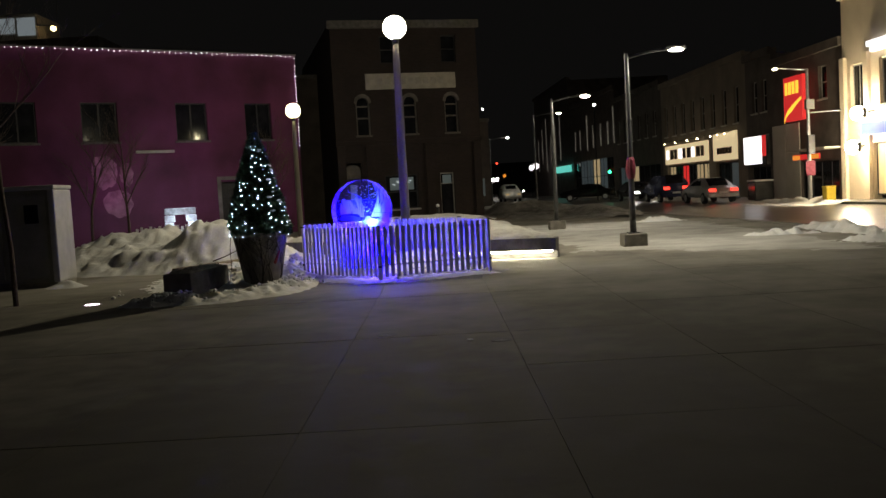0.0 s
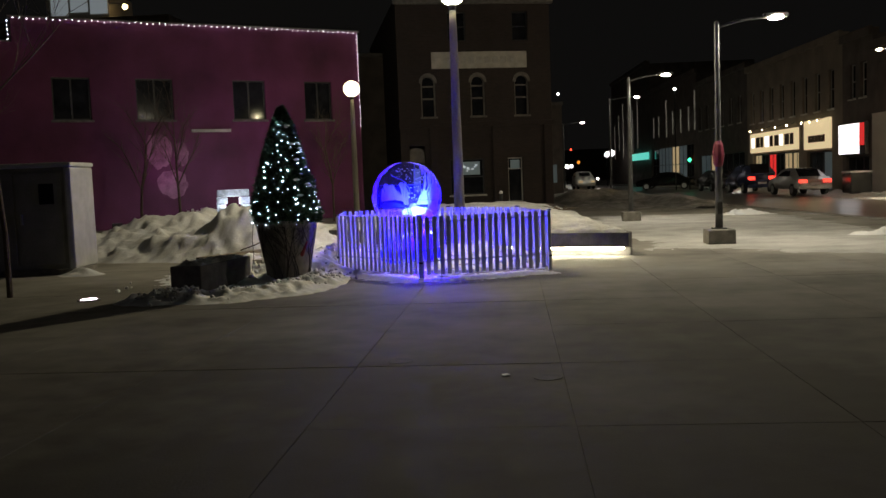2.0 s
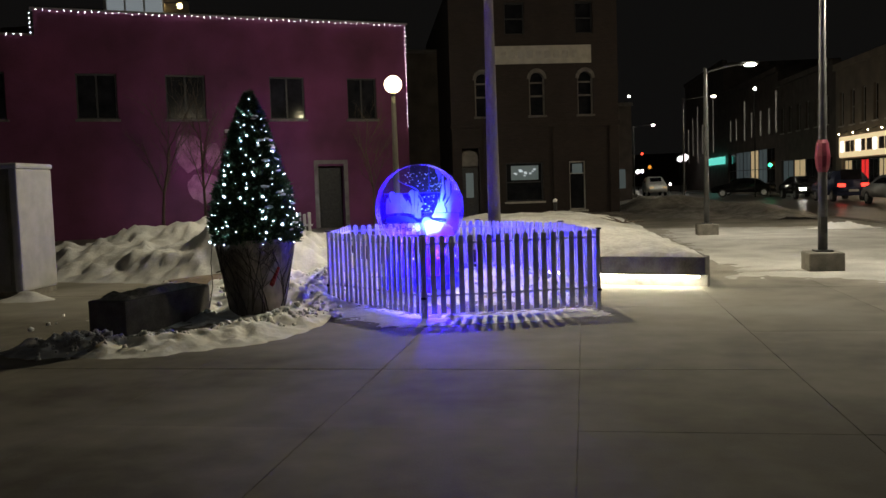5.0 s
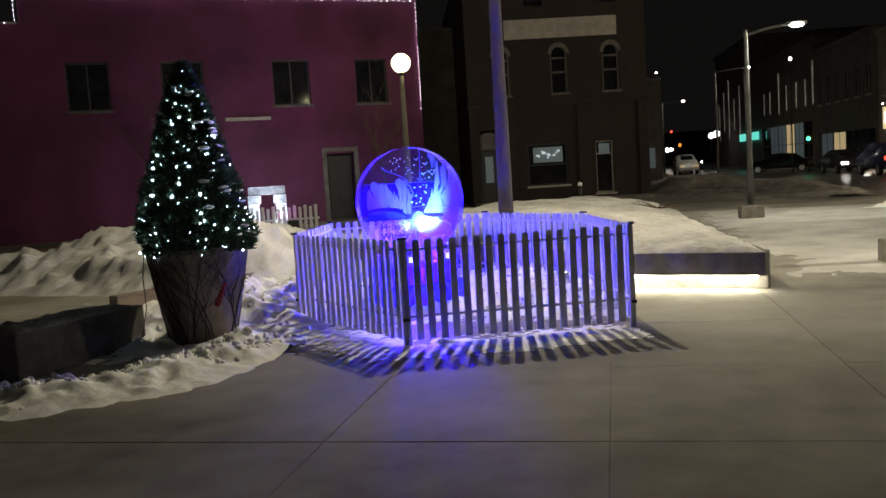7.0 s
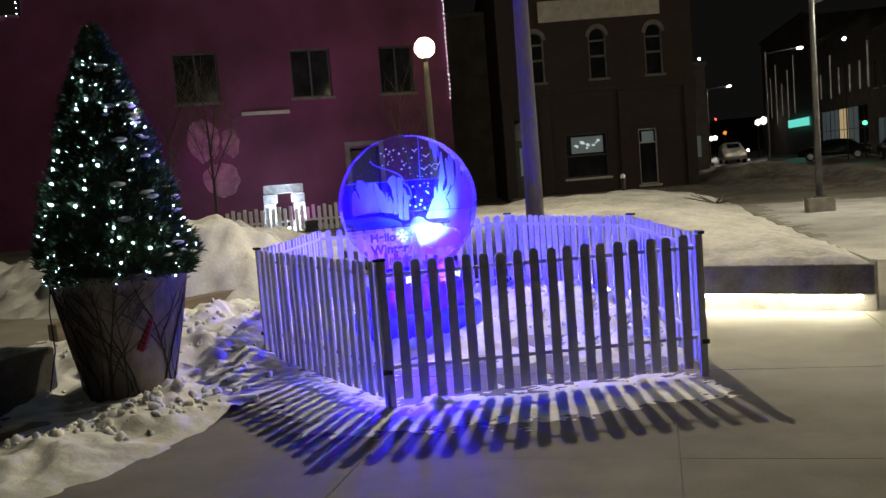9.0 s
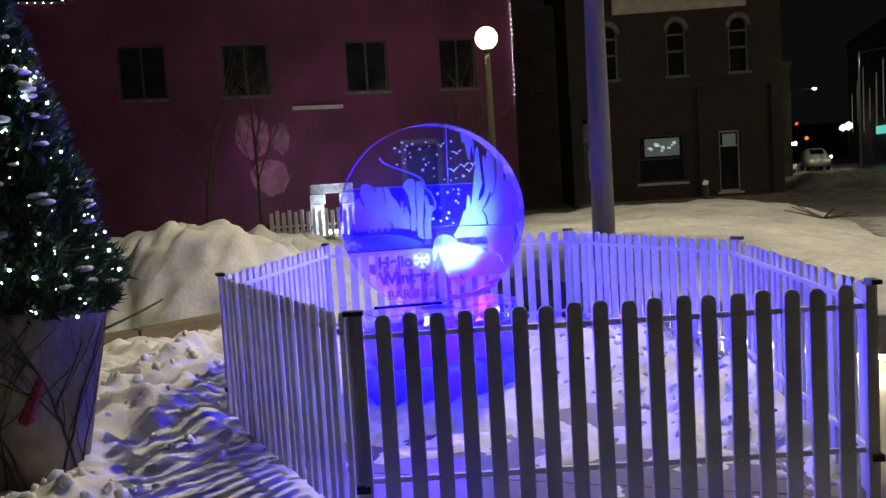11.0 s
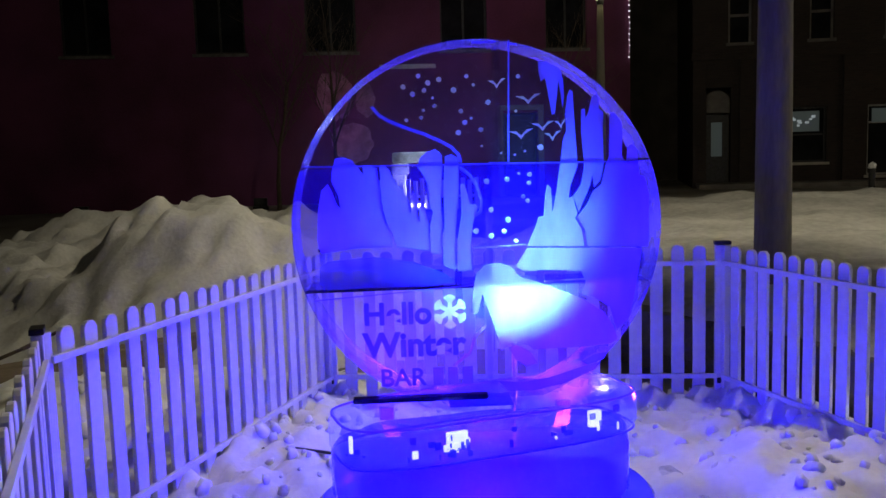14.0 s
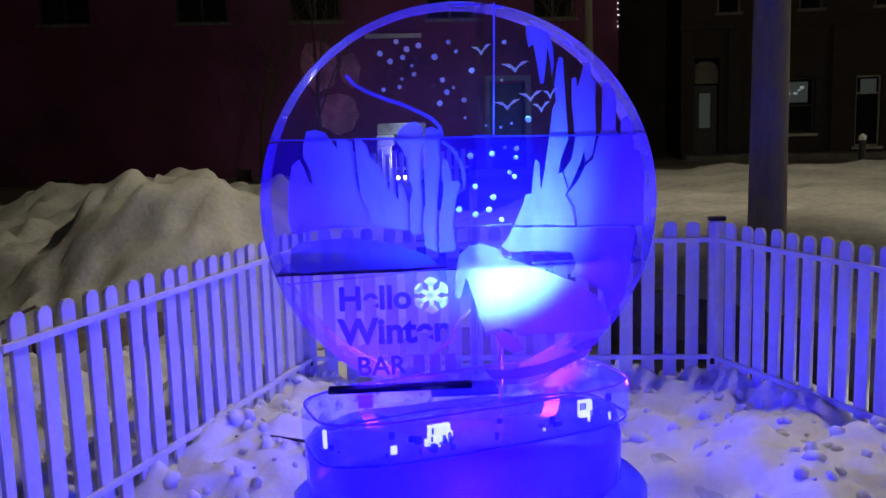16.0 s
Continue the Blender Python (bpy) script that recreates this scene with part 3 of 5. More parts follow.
part("step", boxed(-3.9, 3.4, -1.2, -0.13, -0.3, 0.16, bevel=0.03), STONE_DIM, brown)

alley = thing("alley_building", pose(-6.3, 52, 0, 0, 0, 20), "unlit brick building closing a narrow alley", "building")
part("wall", boxed(-4, 4, 0, 6, -0.3, 8.5), DARK_WALL, alley)
part("roof", boxed(-4.1, 4.1, -0.1, 6.1, 8.504, 8.7, bevel=0.03), STONE_DARK, alley)


# ---- the row of shops across the street; x of the row grows towards the square's near end ----
def shop(name, x0, x1, h, mat, label, wins, front, depth=12.0):
    b = thing(name, SHOPS, label, "building")
    part("wall", wall_with_openings(bmesh.new(), x0, x1, 0.1, h, 0, 0.35, wins + front), mat, b)
    part("roof", boxed(x0, x1, 0.352, depth, h - 0.5, h - 0.3), DARK_WALL, b)
    part("side_wall", boxed(x0, x0 + 0.3, 0.352, depth, 0.1, h - 0.5), DARK_WALL, b)
    part("side_wall", boxed(x1 - 0.3, x1, 0.352, depth, 0.1, h - 0.5), DARK_WALL, b)
    part("back_wall", boxed(x0 + 0.3, x1 - 0.3, 2.4, 2.5, 0.1, h - 0.5), DARK_WALL, b)
    part("cornice", boxed(x0 - 0.02, x1 + 0.02, -0.2, -0.002, h - 0.35, h + 0.08, bevel=0.03), mat, b)
    return b


w1 = [(-16 + 1.95 * i, -15.25 + 1.95 * i, 4.7, 6.9) for i in range(8)]
tan_shop = shop("tan_shop_building", -16.8, -0.5, 8.75, PLASTER, "two-storey tan shop building with tall narrow windows", w1, [(-15.6, -6.9, 0.1, 2.5), (-5.6, -1.9, 0.1, 2.4)])
for a in w1:
    window_unit(tan_shop, a[0], a[1], a[2], a[3], TRIM, GLASS_DARK, 0.15, (), (0.5,))
fascia = part("fascia", boxed(-15.7, -6.8, -0.16, -0.002, 2.6, 3.95, bevel=0.02), SIGN_CREAM, tan_shop, "long lit cream fascia with dark shapes")
for k in range(9):
    x = -15.3 + 0.93 * k
    part("letter_block", boxed(x, x + 0.55 + 0.2 * (k % 2), -0.2, -0.162, 2.95, 3.65), BARK if k % 3 else SIGN_WHITE, fascia)
fascia = part("fascia", boxed(-5.66, -1.9, -0.16, -0.002, 2.5, 4.25, bevel=0.02), SIGN_CREAM, tan_shop, "warm-lit cream fascia board")
for k in range(5):
    part("letter_block", boxed(-4.9 + 0.5 * k, -4.5 + 0.5 * k, -0.2, -0.162, 2.9, 3.3), BARK, fascia)
for x in (-14.5, -12.0, -9.5, -7.4, -5.0, -3.8, -2.6):
    part("sign_lamp", ball(bmesh.new(), (x, -0.55, 4.1), 0.05, 1), glow("sign_lamp", (1.0, 0.75, 0.4), 30), tan_shop)
    part("lamp_arm", tube(bmesh.new(), (x, -0.55, 4.12), (x, 0.0, 4.3), 0.02, n=6), BLACK, tan_shop)
for k in range(6):
    x = -15.5 + 1.45 * k
    window_unit(tan_shop, x, x + 1.35, 0.5, 2.45, BLACK, (WIN_WARM, GLASS_DARK, SIGN_RED, GLASS_DARK, WIN_WARM, WIN_WARM)[k], 0.15, (0.5,), (), False)
window_unit(tan_shop, -5.5, -3.5, 0.5, 2.35, BLACK, GLASS_DARK, 0.15, (0.5,), (), False)
window_unit(tan_shop, -3.4, -2.0, 0.1, 2.35, BLACK, WIN_DIM, 0.15, (), (), False)

narrow = shop("narrow_dark_building", -0.5, 3.05, 8.4, DARK_WALL, "narrow unlit dark shop building with a lit white sign", [(0.4, 1.1, 5, 6.8), (1.7, 2.4, 5, 6.8)], [(-0.1, 2.7, 0.1, 1.95)])
for a in (0.4, 1.7):
    window_unit(narrow, a, a + 0.7, 5, 6.8, TRIM, GLASS_DARK, 0.15, (), (0.5,))
window_unit(narrow, -0.1, 2.7, 0.3, 1.95, BLACK, GLASS_DARK, 0.15, (0.33, 0.66), (), False)
sg = part("sign_box", boxed(-0.55, 2.7, -0.22, -0.002, 2.02, 3.72, bevel=0.02), BLACK, narrow, "white lit sign box with a red stripe")
part("sign_face", boxed(-0.48, 2.05, -0.232, -0.222, 2.08, 3.66), SIGN_WHITE, sg)
part("sign_stripe", boxed(2.06, 2.62, -0.232, -0.222, 2.5, 3.66), SIGN_RED, sg)

bank = shop("bank_building", 3.05, 10.7, 7.6, DARK_WALL, "bank building with grey panelled lower front and dark upper floor", [(8.4, 9.2, 5.0, 6.6)], [(6.3, 10.2, 0.1, 2.0)])
window_unit(bank, 8.4, 9.2, 5.0, 6.6, TRIM, GLASS_DARK, 0.15, (), (0.5,))
window_unit(bank, 6.3, 10.2, 0.1, 2.0, BLACK, GLASS_DARK, 0.15, (0.25, 0.5, 0.75), (), False)
for k in range(2):
    part("panel", boxed(3.12 + 1.6 * k, 4.68 + 1.6 * k, -0.06, -0.002, 0.1, 4.05, bevel=0.012), GREY_PANEL, bank)
part("canopy", boxed(6.3, 10.6, -0.9, -0.002, 2.5, 2.62, bevel=0.02), GREY_PANEL, bank)
part("stripe_sign", boxed(7.4, 10.2, -0.94, -0.902, 2.08, 2.34), SIGN_RED, bank, "red and orange lit stripe over the entrance")
part("stripe_sign", boxed(7.4, 8.2, -0.95, -0.942, 2.1, 2.3), SIGN_ORANGE, bank)
part("stripe_sign", boxed(9.3, 10.1, -0.95, -0.942, 2.1, 2.3), SIGN_ORANGE, bank)
blade = thing("bank_sign", SHOPS @ pose(6.9, -0.5, 4.1), "red lit box sign with yellow shapes and a swoosh", "sign")
part("sign_box", boxed(-1.0, 1.06, -0.14, 0.14, 0, 2.25, bevel=0.03), SIGN_RED, blade)
part("bracket", boxed(-0.4, 0.4, 0.14, 0.5, 1.0, 1.2), BLACK, blade)
for x in (-0.82, -0.42, -0.02, 0.4):
    part("shape", boxed(x, x + 0.3, -0.152, -0.142, 1.35, 1.98, bevel=0.004), SIGN_YELLOW, blade)
bm = bmesh.new()
pts = [(-0.95 + 1.95 * i / 10, 0.1 + 1.05 * (i / 10) ** 0.55) for i in range(11)]
prism(bm, pts + [(x, z - 0.02 - 0.26 * (1 - abs(i / 10 - 0.4))) for i, (x, z) in reversed(list(enumerate(pts)))], -0.152, -0.142)
part("swoosh", bm, SIGN_YELLOW, blade)

cream_ops = [(11.4 + 2.4 * i, 12.5 + 2.4 * i, 4.2, 6.2) for i in range(5)]
cream = shop("cream_building", 10.7, 24.0, 9.6, CREAM, "cream plastered corner building brightly lit by floodlights", cream_ops, [(13.2, 22, 0.1, 2.6)])
for a in cream_ops:
    window_unit(cream, a[0], a[1], a[2], a[3], TRIM, GLASS_DARK, 0.15, (0.5,), ())
for k in range(5):
    window_unit(cream, 13.2 + 1.76 * k, 14.9 + 1.76 * k, 0.3, 2.6, BLACK, WIN_WARM, 0.15, (), (), False)
for x in (10.72, 12.75, 15.15, 17.5):
    part("column", boxed(x, x + 0.4, -0.18, -0.002, 0.1, 6.6, bevel=0.03), CREAM, cream)
part("blue_sign", boxed(12.75, 18, -0.3, -0.19, 2.95, 3.5, bevel=0.02), SIGN_BLUE, cream)
part("top_sign", boxed(13.2, 16, -0.25, -0.01, 6.75, 7.0, bevel=0.02), SIGN_WHITE, cream)
part("top_sign", boxed(13.5, 15, -0.25, -0.01, 6.5, 6.68, bevel=0.02), SIGN_WHITE, cream)
for x, z in ((13.4, 3.9), (12.9, 2.45)):
    fl = part("flood_lamp", boxed(x - 0.3, x + 0.3, -0.75, -0.55, z - 0.2, z + 0.2, bevel=0.03), BLACK, cream)
    part("lens", ball(bmesh.new(), (x, -0.78, z), 0.32, 2), FLOOD, fl)
    part("lamp_arm", tube(bmesh.new(), (x, -0.55, z), (x, 0, z + 0.1), 0.03, n=8), BLACK, fl)

w2 = [(-30 + 2.2 * i, -29.2 + 2.2 * i, 5, 7) for i in range(6)]
grey_shop = shop("grey_shop_building", -31, -16.8, 9.2, DARK_WALL, "two-storey dark shop building with a dim awning", w2, [(-30, -17.5, 0.1, 2.8)])
for a in w2:
    window_unit(grey_shop, a[0], a[1], a[2], a[3], TRIM, GLASS_DARK, 0.15, (), (0.5,))
for k in range(4):
    window_unit(grey_shop, -30 + 3.1 * k, -27.1 + 3.1 * k, 0.4, 2.8, BLACK, (WIN_DIM, WIN_WARM, GLASS_DARK, GLASS_DARK)[k], 0.15, (0.5,), (), False)

slits = [(-43.0, -42.4, 5.0, 8.8), (-40.2, -39.7, 5.2, 7.5), (-36.9, -36.3, 5.2, 7.4), (-34.0, -33.4, 5.2, 7.4), (-31.8, -31.2, 5.2, 8.7), (-46.5, -46.0, 5.2, 7.4), (-49.0, -48.5, 5.2, 7.4)]
modern = shop("modern_office_building", -52, -31, 10.5, DARK_WALL, "dark modern office block with lit vertical slit windows", slits, [(-50, -32, 0.1, 4.0)])
for a in slits:
    window_unit(modern, a[0], a[1], a[2], a[3], BLACK, WIN_SLIT, 0.15, (), (0.5,), False)
for k in range(6):
    window_unit(modern, -50 + 3.0 * k, -47.1 + 3.0 * k, 0.4, 4.0, BLACK, (GLASS_DARK, WIN_DIM, WIN_DIM, WIN_WARM, WIN_DIM, GLASS_DARK)[k], 0.15, (0.5,), (0.5,), False)
part("teal_sign", boxed(-60, -50.5, -0.3, -0.19, 3.0, 3.8, bevel=0.02), SIGN_TEAL, modern)

tower_slits = [(-74 + 3.2 * i, -73.5 + 3.2 * i, 3.5 + (i % 2), 8.0 + 2.5 * ((i * 7) % 3) / 2) for i in range(6)]
tower = shop("far_tower_building", -76, -52, 14.0, DARK_WALL, "tall dark building far down the street with thin lit strips", tower_slits, [])
for a in tower_slits:
    window_unit(tower, a[0], a[1], a[2], a[3], BLACK, WIN_SLIT, 0.15, (), (), False)

# buildings on the near side of the street, beyond the brick building, and the far end
for x, y, w, h, rz in ((4.2, 72, 7, 7.0, 8), (3.8, 92, 8, 6.0, 5), (0.5, 120, 12, 9.0, 4)):
    b = thing("distant_building", pose(x, y, 0, 0, 0, rz), "small dark building far along the street", "building")
    part("wall", boxed(-w, 0, 0, 10, -0.3, h), DARK_WALL, b)
    part("roof", boxed(-w - 0.1, 0.1, -0.1, 10.1, h + 0.004, h + 0.25, bevel=0.03), STONE_DARK, b)
    for k in range(2):
        part("window", boxed(-1.4 - 2.2 * k, -0.5 - 2.2 * k, -0.03, -0.002, 1.0, 2.4), WIN_DIM, b)
hill = boxed(-120, 120, 262, 270, -0.5, 9.0)
tagged(part("backdrop", hill, DARK_WALL), "dark wooded rise beyond the town", "backdrop", "", "structure")
for x, y, z, mat, r in ((9.2, 150, 3.0, HEAD, 0.35), (10.8, 165, 3.2, HEAD, 0.35), (8.6, 130, 5.2, RED, 0.16), (5.2, 120, 3.1, SIGN_ORANGE, 0.3), (8.9, 120, 3.2, SIGN_ORANGE, 0.25), (10.2, 118, 1.0, HEAD, 0.15), (11.2, 118, 1.0, HEAD, 0.15), (13.0, 118, 4.2, SIGN_WHITE, 0.5), (12.2, 116, 4.0, SIGN_WHITE, 0.4), (14.6, 75.5, 2.4, GREEN, 0.16), (8.0, 150, 15.0, HEAD, 0.2), (13.6, 76, 8.2, HEAD, 0.14), (6.5, 140, 7.0, WIN_COOL, 0.3)):
    b = thing("distant_lamp", pose(x, y, 0), "small distant lamp on a dark post", "lamp", "distant lamps")
    part("lens", ball(bmesh.new(), (0, 0, z), r, 1), mat, b)
    part("post", tube(bmesh.new(), (0, 0.1, -0.03), (0, 0.1, z), 0.05, n=6), BLACK, b)


# ---- lamp posts ----
def globe_lamp(x, y, h, r, light, label, power, colour):
    p = thing("globe_lamp", pose(x, y, 0), label, "street lamp", "globe lamps")
    part("pole", lathe(bmesh.new(), [(0.12, -0.03), (0.115, 0.4), (0.104, 2.0), (0.08, h - 0.75), (0.065, h - r - 0.08)], 20), POLE, p, "", True)
    part("collar", lathe(bmesh.new(), [(0.075, h - r - 0.1), (0.085, h - r - 0.02), (0.08, h - r + 0.02)], 20), BLACK, p)
    part("globe", ball(bmesh.new(), (0, 0, h), r, 3), light, p, "glowing white globe", True)
    light_in("globe_bulb", "POINT", pose(x, y, h), power, colour, 0.05)
    return p


globe_lamp(-0.85, 21.05, 5.42, 0.28, GLOBE_LIGHT, "concrete lamp post with a glowing white globe", 1950, (1.0, 0.88, 0.61))
globe_lamp(-5.67, 35.46, 5.06, 0.30, GLOBE_LIGHT_FAR, "concrete lamp post with a glowing yellowish globe", 160, (1.0, 0.88, 0.55))


def street_lamp(x, y, h, reach, ribbon, light=None):
    p = thing("street_lamp", pose(x, y, 0), "dark metal street lamp on a concrete block", "street lamp", "street lamps")
    part("base_block", boxed(-0.27, 0.27, -0.27, 0.27, -0.03, 0.3, bevel=0.03), CONCRETE_BASE, p, "rough concrete footing block")
    part("base_plate", boxed(-0.13, 0.13, -0.13, 0.13, 0.3, 0.33, bevel=0.006), LAMP_METAL, p)
    part("pole", lathe(bmesh.new(), [(0.075, 0.33), (0.07, 1.2), (0.05, h - 0.05), (0.04, h)], 14), LAMP_METAL, p, "", True)
    part("hatch", boxed(-0.05, 0.05, -0.085, -0.06, 0.6, 0.85, bevel=0.006), LAMP_METAL, p)
    bm = bmesh.new()
    pts = [(reach * i / 6, 0, h - 0.12 + 0.16 * math.sin(math.pi / 2 * i / 6)) for i in range(7)]
    for a, b in zip(pts, pts[1:]):
        tube(bm, a, b, 0.03, n=8)
    part("arm", bm, LAMP_METAL, p)
    head = part("lamp_head", boxed(reach - 0.05, reach + 0.42, -0.1, 0.1, h + 0.02, h + 0.1, bevel=0.03), LAMP_METAL, p)
    part("lens", ball(bmesh.new(), (reach + 0.2, 0, h + 0.02), 0.15, 2, 0.28), light or STREET_LIGHT, head)
    if ribbon:
        part("ribbon", lathe(bmesh.new(), [(0.068, 1.55), (0.1, 1.62), (0.12, 1.8), (0.095, 2.0), (0.066, 2.06)], 10), RIBBON, p, "pink ribbon tied round the pole")
    return p


street_lamp(4.42, 20.35, 4.42, 0.95, True)
street_lamp(3.95, 30.2, 4.45, 0.95, False)
for x, y in ((6.8, 62.0), (5.2, 88.0)):
    street_lamp(x, y, 6.5, 1.6, False)

# signal pole in front of the bank
sp = thing("signal_pole", pose(17.5, 41.7, 0.1), "grey signal pole with control boxes and a lamp", "pole")
part("pole", lathe(bmesh.new(), [(0.1, 0), (0.09, 3), (0.06, 6.2)], 12), STEEL, sp)
part("control_box", boxed(-0.2, 0.2, -0.3, -0.08, 4.3, 4.75, bevel=0.02), CABINET, sp)
part("mast_arm", tube(bmesh.new(), (0, 0, 4.15), (1.4, -0.6, 4.15), 0.04), STEEL, sp)
part("signal_head", boxed(-0.16, 0.16, -0.35, -0.08, 2.2, 3.1, bevel=0.02), BLACK, sp)
part("banner", boxed(-0.22, 0.22, -0.14, -0.1, 1.2, 1.9, bevel=0.01), RIBBON, sp)
part("pole_lamp", ball(bmesh.new(), (-1.5, 0, 6.25), 0.13, 2, 0.5), glow("pole_lamp", (1.0, 0.85, 0.5), 25), sp)
part("lamp_arm", tube(bmesh.new(), (-1.5, 0, 6.3), (0, 0, 6.15), 0.035), STEEL, sp)
yb = thing("yellow_bin", pose(17.6, 39.9, 0.1, 0, 0, 5), "yellow plastic box standing on the pavement", "bin")
part("body", boxed(-0.22, 0.22, -0.2, 0.2, 0, 0.62, bevel=0.04), YELLOW, yb)
part("lid", boxed(-0.24, 0.24, -0.22, 0.22, 0.622, 0.69, bevel=0.03), YELLOW, yb)
gb = thing("rubbish_bin", pose(17.4, 47.9, 0.1), "dark rubbish container with a snowy lid", "bin")
part("body", boxed(-0.5, 0.5, -0.6, 0.6, 0, 1.0, bevel=0.05), CAR_DARK, gb)
part("lid", boxed(-0.53, 0.53, -0.63, 0.63, 1.002, 1.1, bevel=0.03), SNOW, gb)


# ---- cars ----
def car(m, paint, label, tall=1.45, length=4.6, tail=TAIL, front=None, name="parked_car"):
    """Nose towards +y; built from a side profile, narrowed towards the roof."""
    c = thing(name, m, label, "car", "cars in the street")
    L, k = length / 2, tall / 1.45
    prof = [(-L, 0.35), (-L, 0.78 * k), (-L + 0.25, 0.95 * k), (-L + 0.75, 0.98 * k), (-L + 1.3, 1.38 * k), (-0.2, 1.45 * k), (0.55, 1.40 * k), (1.15, 1.0 * k), (L - 0.3, 0.86 * k), (L, 0.65 * k), (L, 0.35)]
    if tall > 1.6:
        prof[3], prof[4] = (-L + 0.3, 1.0 * k), (-L + 0.55, 1.38 * k)
    bm = bmesh.new()
    rows = []
    for sx in (-1, 1):
        rows.append([bm.verts.new((sx * (0.88 if z < 1.05 * k else 0.66), y, z)) for y, z in prof])
    for i in range(len(prof) - 1):
        bm.faces.new((rows[0][i], rows[0][i + 1], rows[1][i + 1], rows[1][i]))
    bm.faces.new(rows[0][::-1]), bm.faces.new(rows[1])
    bm.faces.new((rows[0][-1], rows[0][0], rows[1][0], rows[1][-1]))
    bmesh.ops.recalc_face_normals(bm, faces=bm.faces)
    bmesh.ops.bevel(bm, geom=list(bm.edges), offset=0.06, segments=2, affect="EDGES")
    part("body", bm, paint, c, "", True)
    for s in (-1, 1):
        part("side_window", prism(bmesh.new(), [(0, 0), (1.75, 0), (1.35, 0.33 * k), (0.4, 0.33 * k)], 0, 0.012), GLASS_DARK, c).matrix_local = pose(s * 0.875, -L + 1.15, 1.03 * k, -s * 33, 0, 90)
        for y in (-L + 0.85, L - 0.85):
            w = part("wheel", tube(bmesh.new(), (s * 0.70, y, 0.32), (s * 0.9, y, 0.32), 0.32, n=20), RUBBER, c)
            part("rim", tube(bmesh.new(), (s * 0.9, y, 0.32), (s * 0.915, y, 0.32), 0.2, n=14), STEEL, w)
        part("tail_light", boxed(s * 0.62 - 0.2, s * 0.62 + 0.2, -L - 0.03, -L + 0.1, 0.68 * k, 0.84 * k, bevel=0.02), tail, c)
        part("headlight", boxed(s * 0.62 - 0.2, s * 0.62 + 0.2, L - 0.1, L + 0.03, 0.55 * k, 0.7 * k, bevel=0.02), front or GLASS_DARK, c)
    part("rear_window", boxed(-0.55, 0.55, -0.35, 0.35, 0, 0.02), GLASS_DARK, c).matrix_local = pose(0, -L + (1.0 if tall < 1.6 else 0.39), 1.2 * k, 38 if tall < 1.6 else 72, 0, 0)
    part("windscreen", boxed(-0.55, 0.55, -0.33, 0.33, 0, 0.02), GLASS_DARK, c).matrix_local = pose(0, 0.87, 1.21 * k, -34, 0, 0)
    part("bumper", boxed(-0.85, 0.85, -L - 0.06, -L + 0.1, 0.34, 0.55, bevel=0.04), paint, c)
    part("number_plate", boxed(-0.26, 0.26, -L - 0.075, -L - 0.06, 0.56, 0.68), CAR_WHITE, c)
    return c


car(pose(15.6, 51.2, -0.003, 0, 0, 3), CAR_SILVER, "silver sedan parked at the kerb, tail lights on")
car(pose(15.2, 59.5, -0.003, 0, 0, 3), CAR_BLUE, "dark blue sport utility car with red tail lights on", 1.75, 4.6)
car(pose(15.0, 67.5, -0.003, 0, 0, 184), CAR_DARK, "dark car facing along the street with headlights on", 1.5, 4.5, GLASS_DARK, HEAD)
car(pose(13.2, 79.0, -0.003, 0, 0, 80), CAR_DARK, "long dark car standing across the side street", 1.5, 4.8, GLASS_DARK)
car(pose(14.6, 86.0, -0.003, 0, 0, 80), CAR_WHITE, "pale car parked beyond the junction", 1.5, 4.6, GLASS_DARK)
car(pose(7.6, 96.0, -0.003, 0, 0, 184), CAR_WHITE, "white pickup van facing the square with its lights on", 1.9, 5.0, GLASS_DARK, WIN_WARM, "parked_van")


# ---- snow ----
PLANTER = [(2.36, 18.25), (0.95, 18.68), (0.25, 19.2), (-0.65, 20.2), (-2.2, 21.2), (-4.0, 22.6), (-4.2, 29.5), (1.5, 30.0), (2.0, 25.0)]


def bed_height(x, y):
    d = inside(x, y, PLANTER)
    if d < 0.01:
        return -1
    return 0.44 + 0.28 * (1 - math.exp(-d / 0.9)) + 0.07 * lumps(x, y, 0.9, 3) + 0.03 * lumps(x, y, 4, 8) + 0.12 * gauss(x, y, 0.3, 27, 2.5, 2)


def bank_height(x, y):
    h = 1.02 * gauss(x, y, -5.2, 21.0, 1.25, 1.0, 0.2) + 0.6 * gauss(x, y, -7.4, 23.2, 1.9, 1.2, 0.3) + 0.55 * gauss(x, y, -9.4, 22.0, 2.8, 1.1, -0.05)
    h += 0.35 * gauss(x, y, -6.8, 20.9, 1.6, 0.7) + 0.5 * gauss(x, y, -4.6, 23.5, 3, 1.8) + 0.5 * gauss(x, y, -9, 26, 5, 2.2)
    return h * (1 + 0.22 * lumps(x, y, 1.3, 1)) + 0.10 * lumps(x, y, 2.6, 5) * min(1, 3 * h) + 0.06 * lumps(x, y, 6, 2) * min(1, 4 * h) + 0.07 * noise.noise(Vector((3.2 * x + 2.1 * y, 0.7 * y, 4))) * min(1, 2 * h) - 0.11


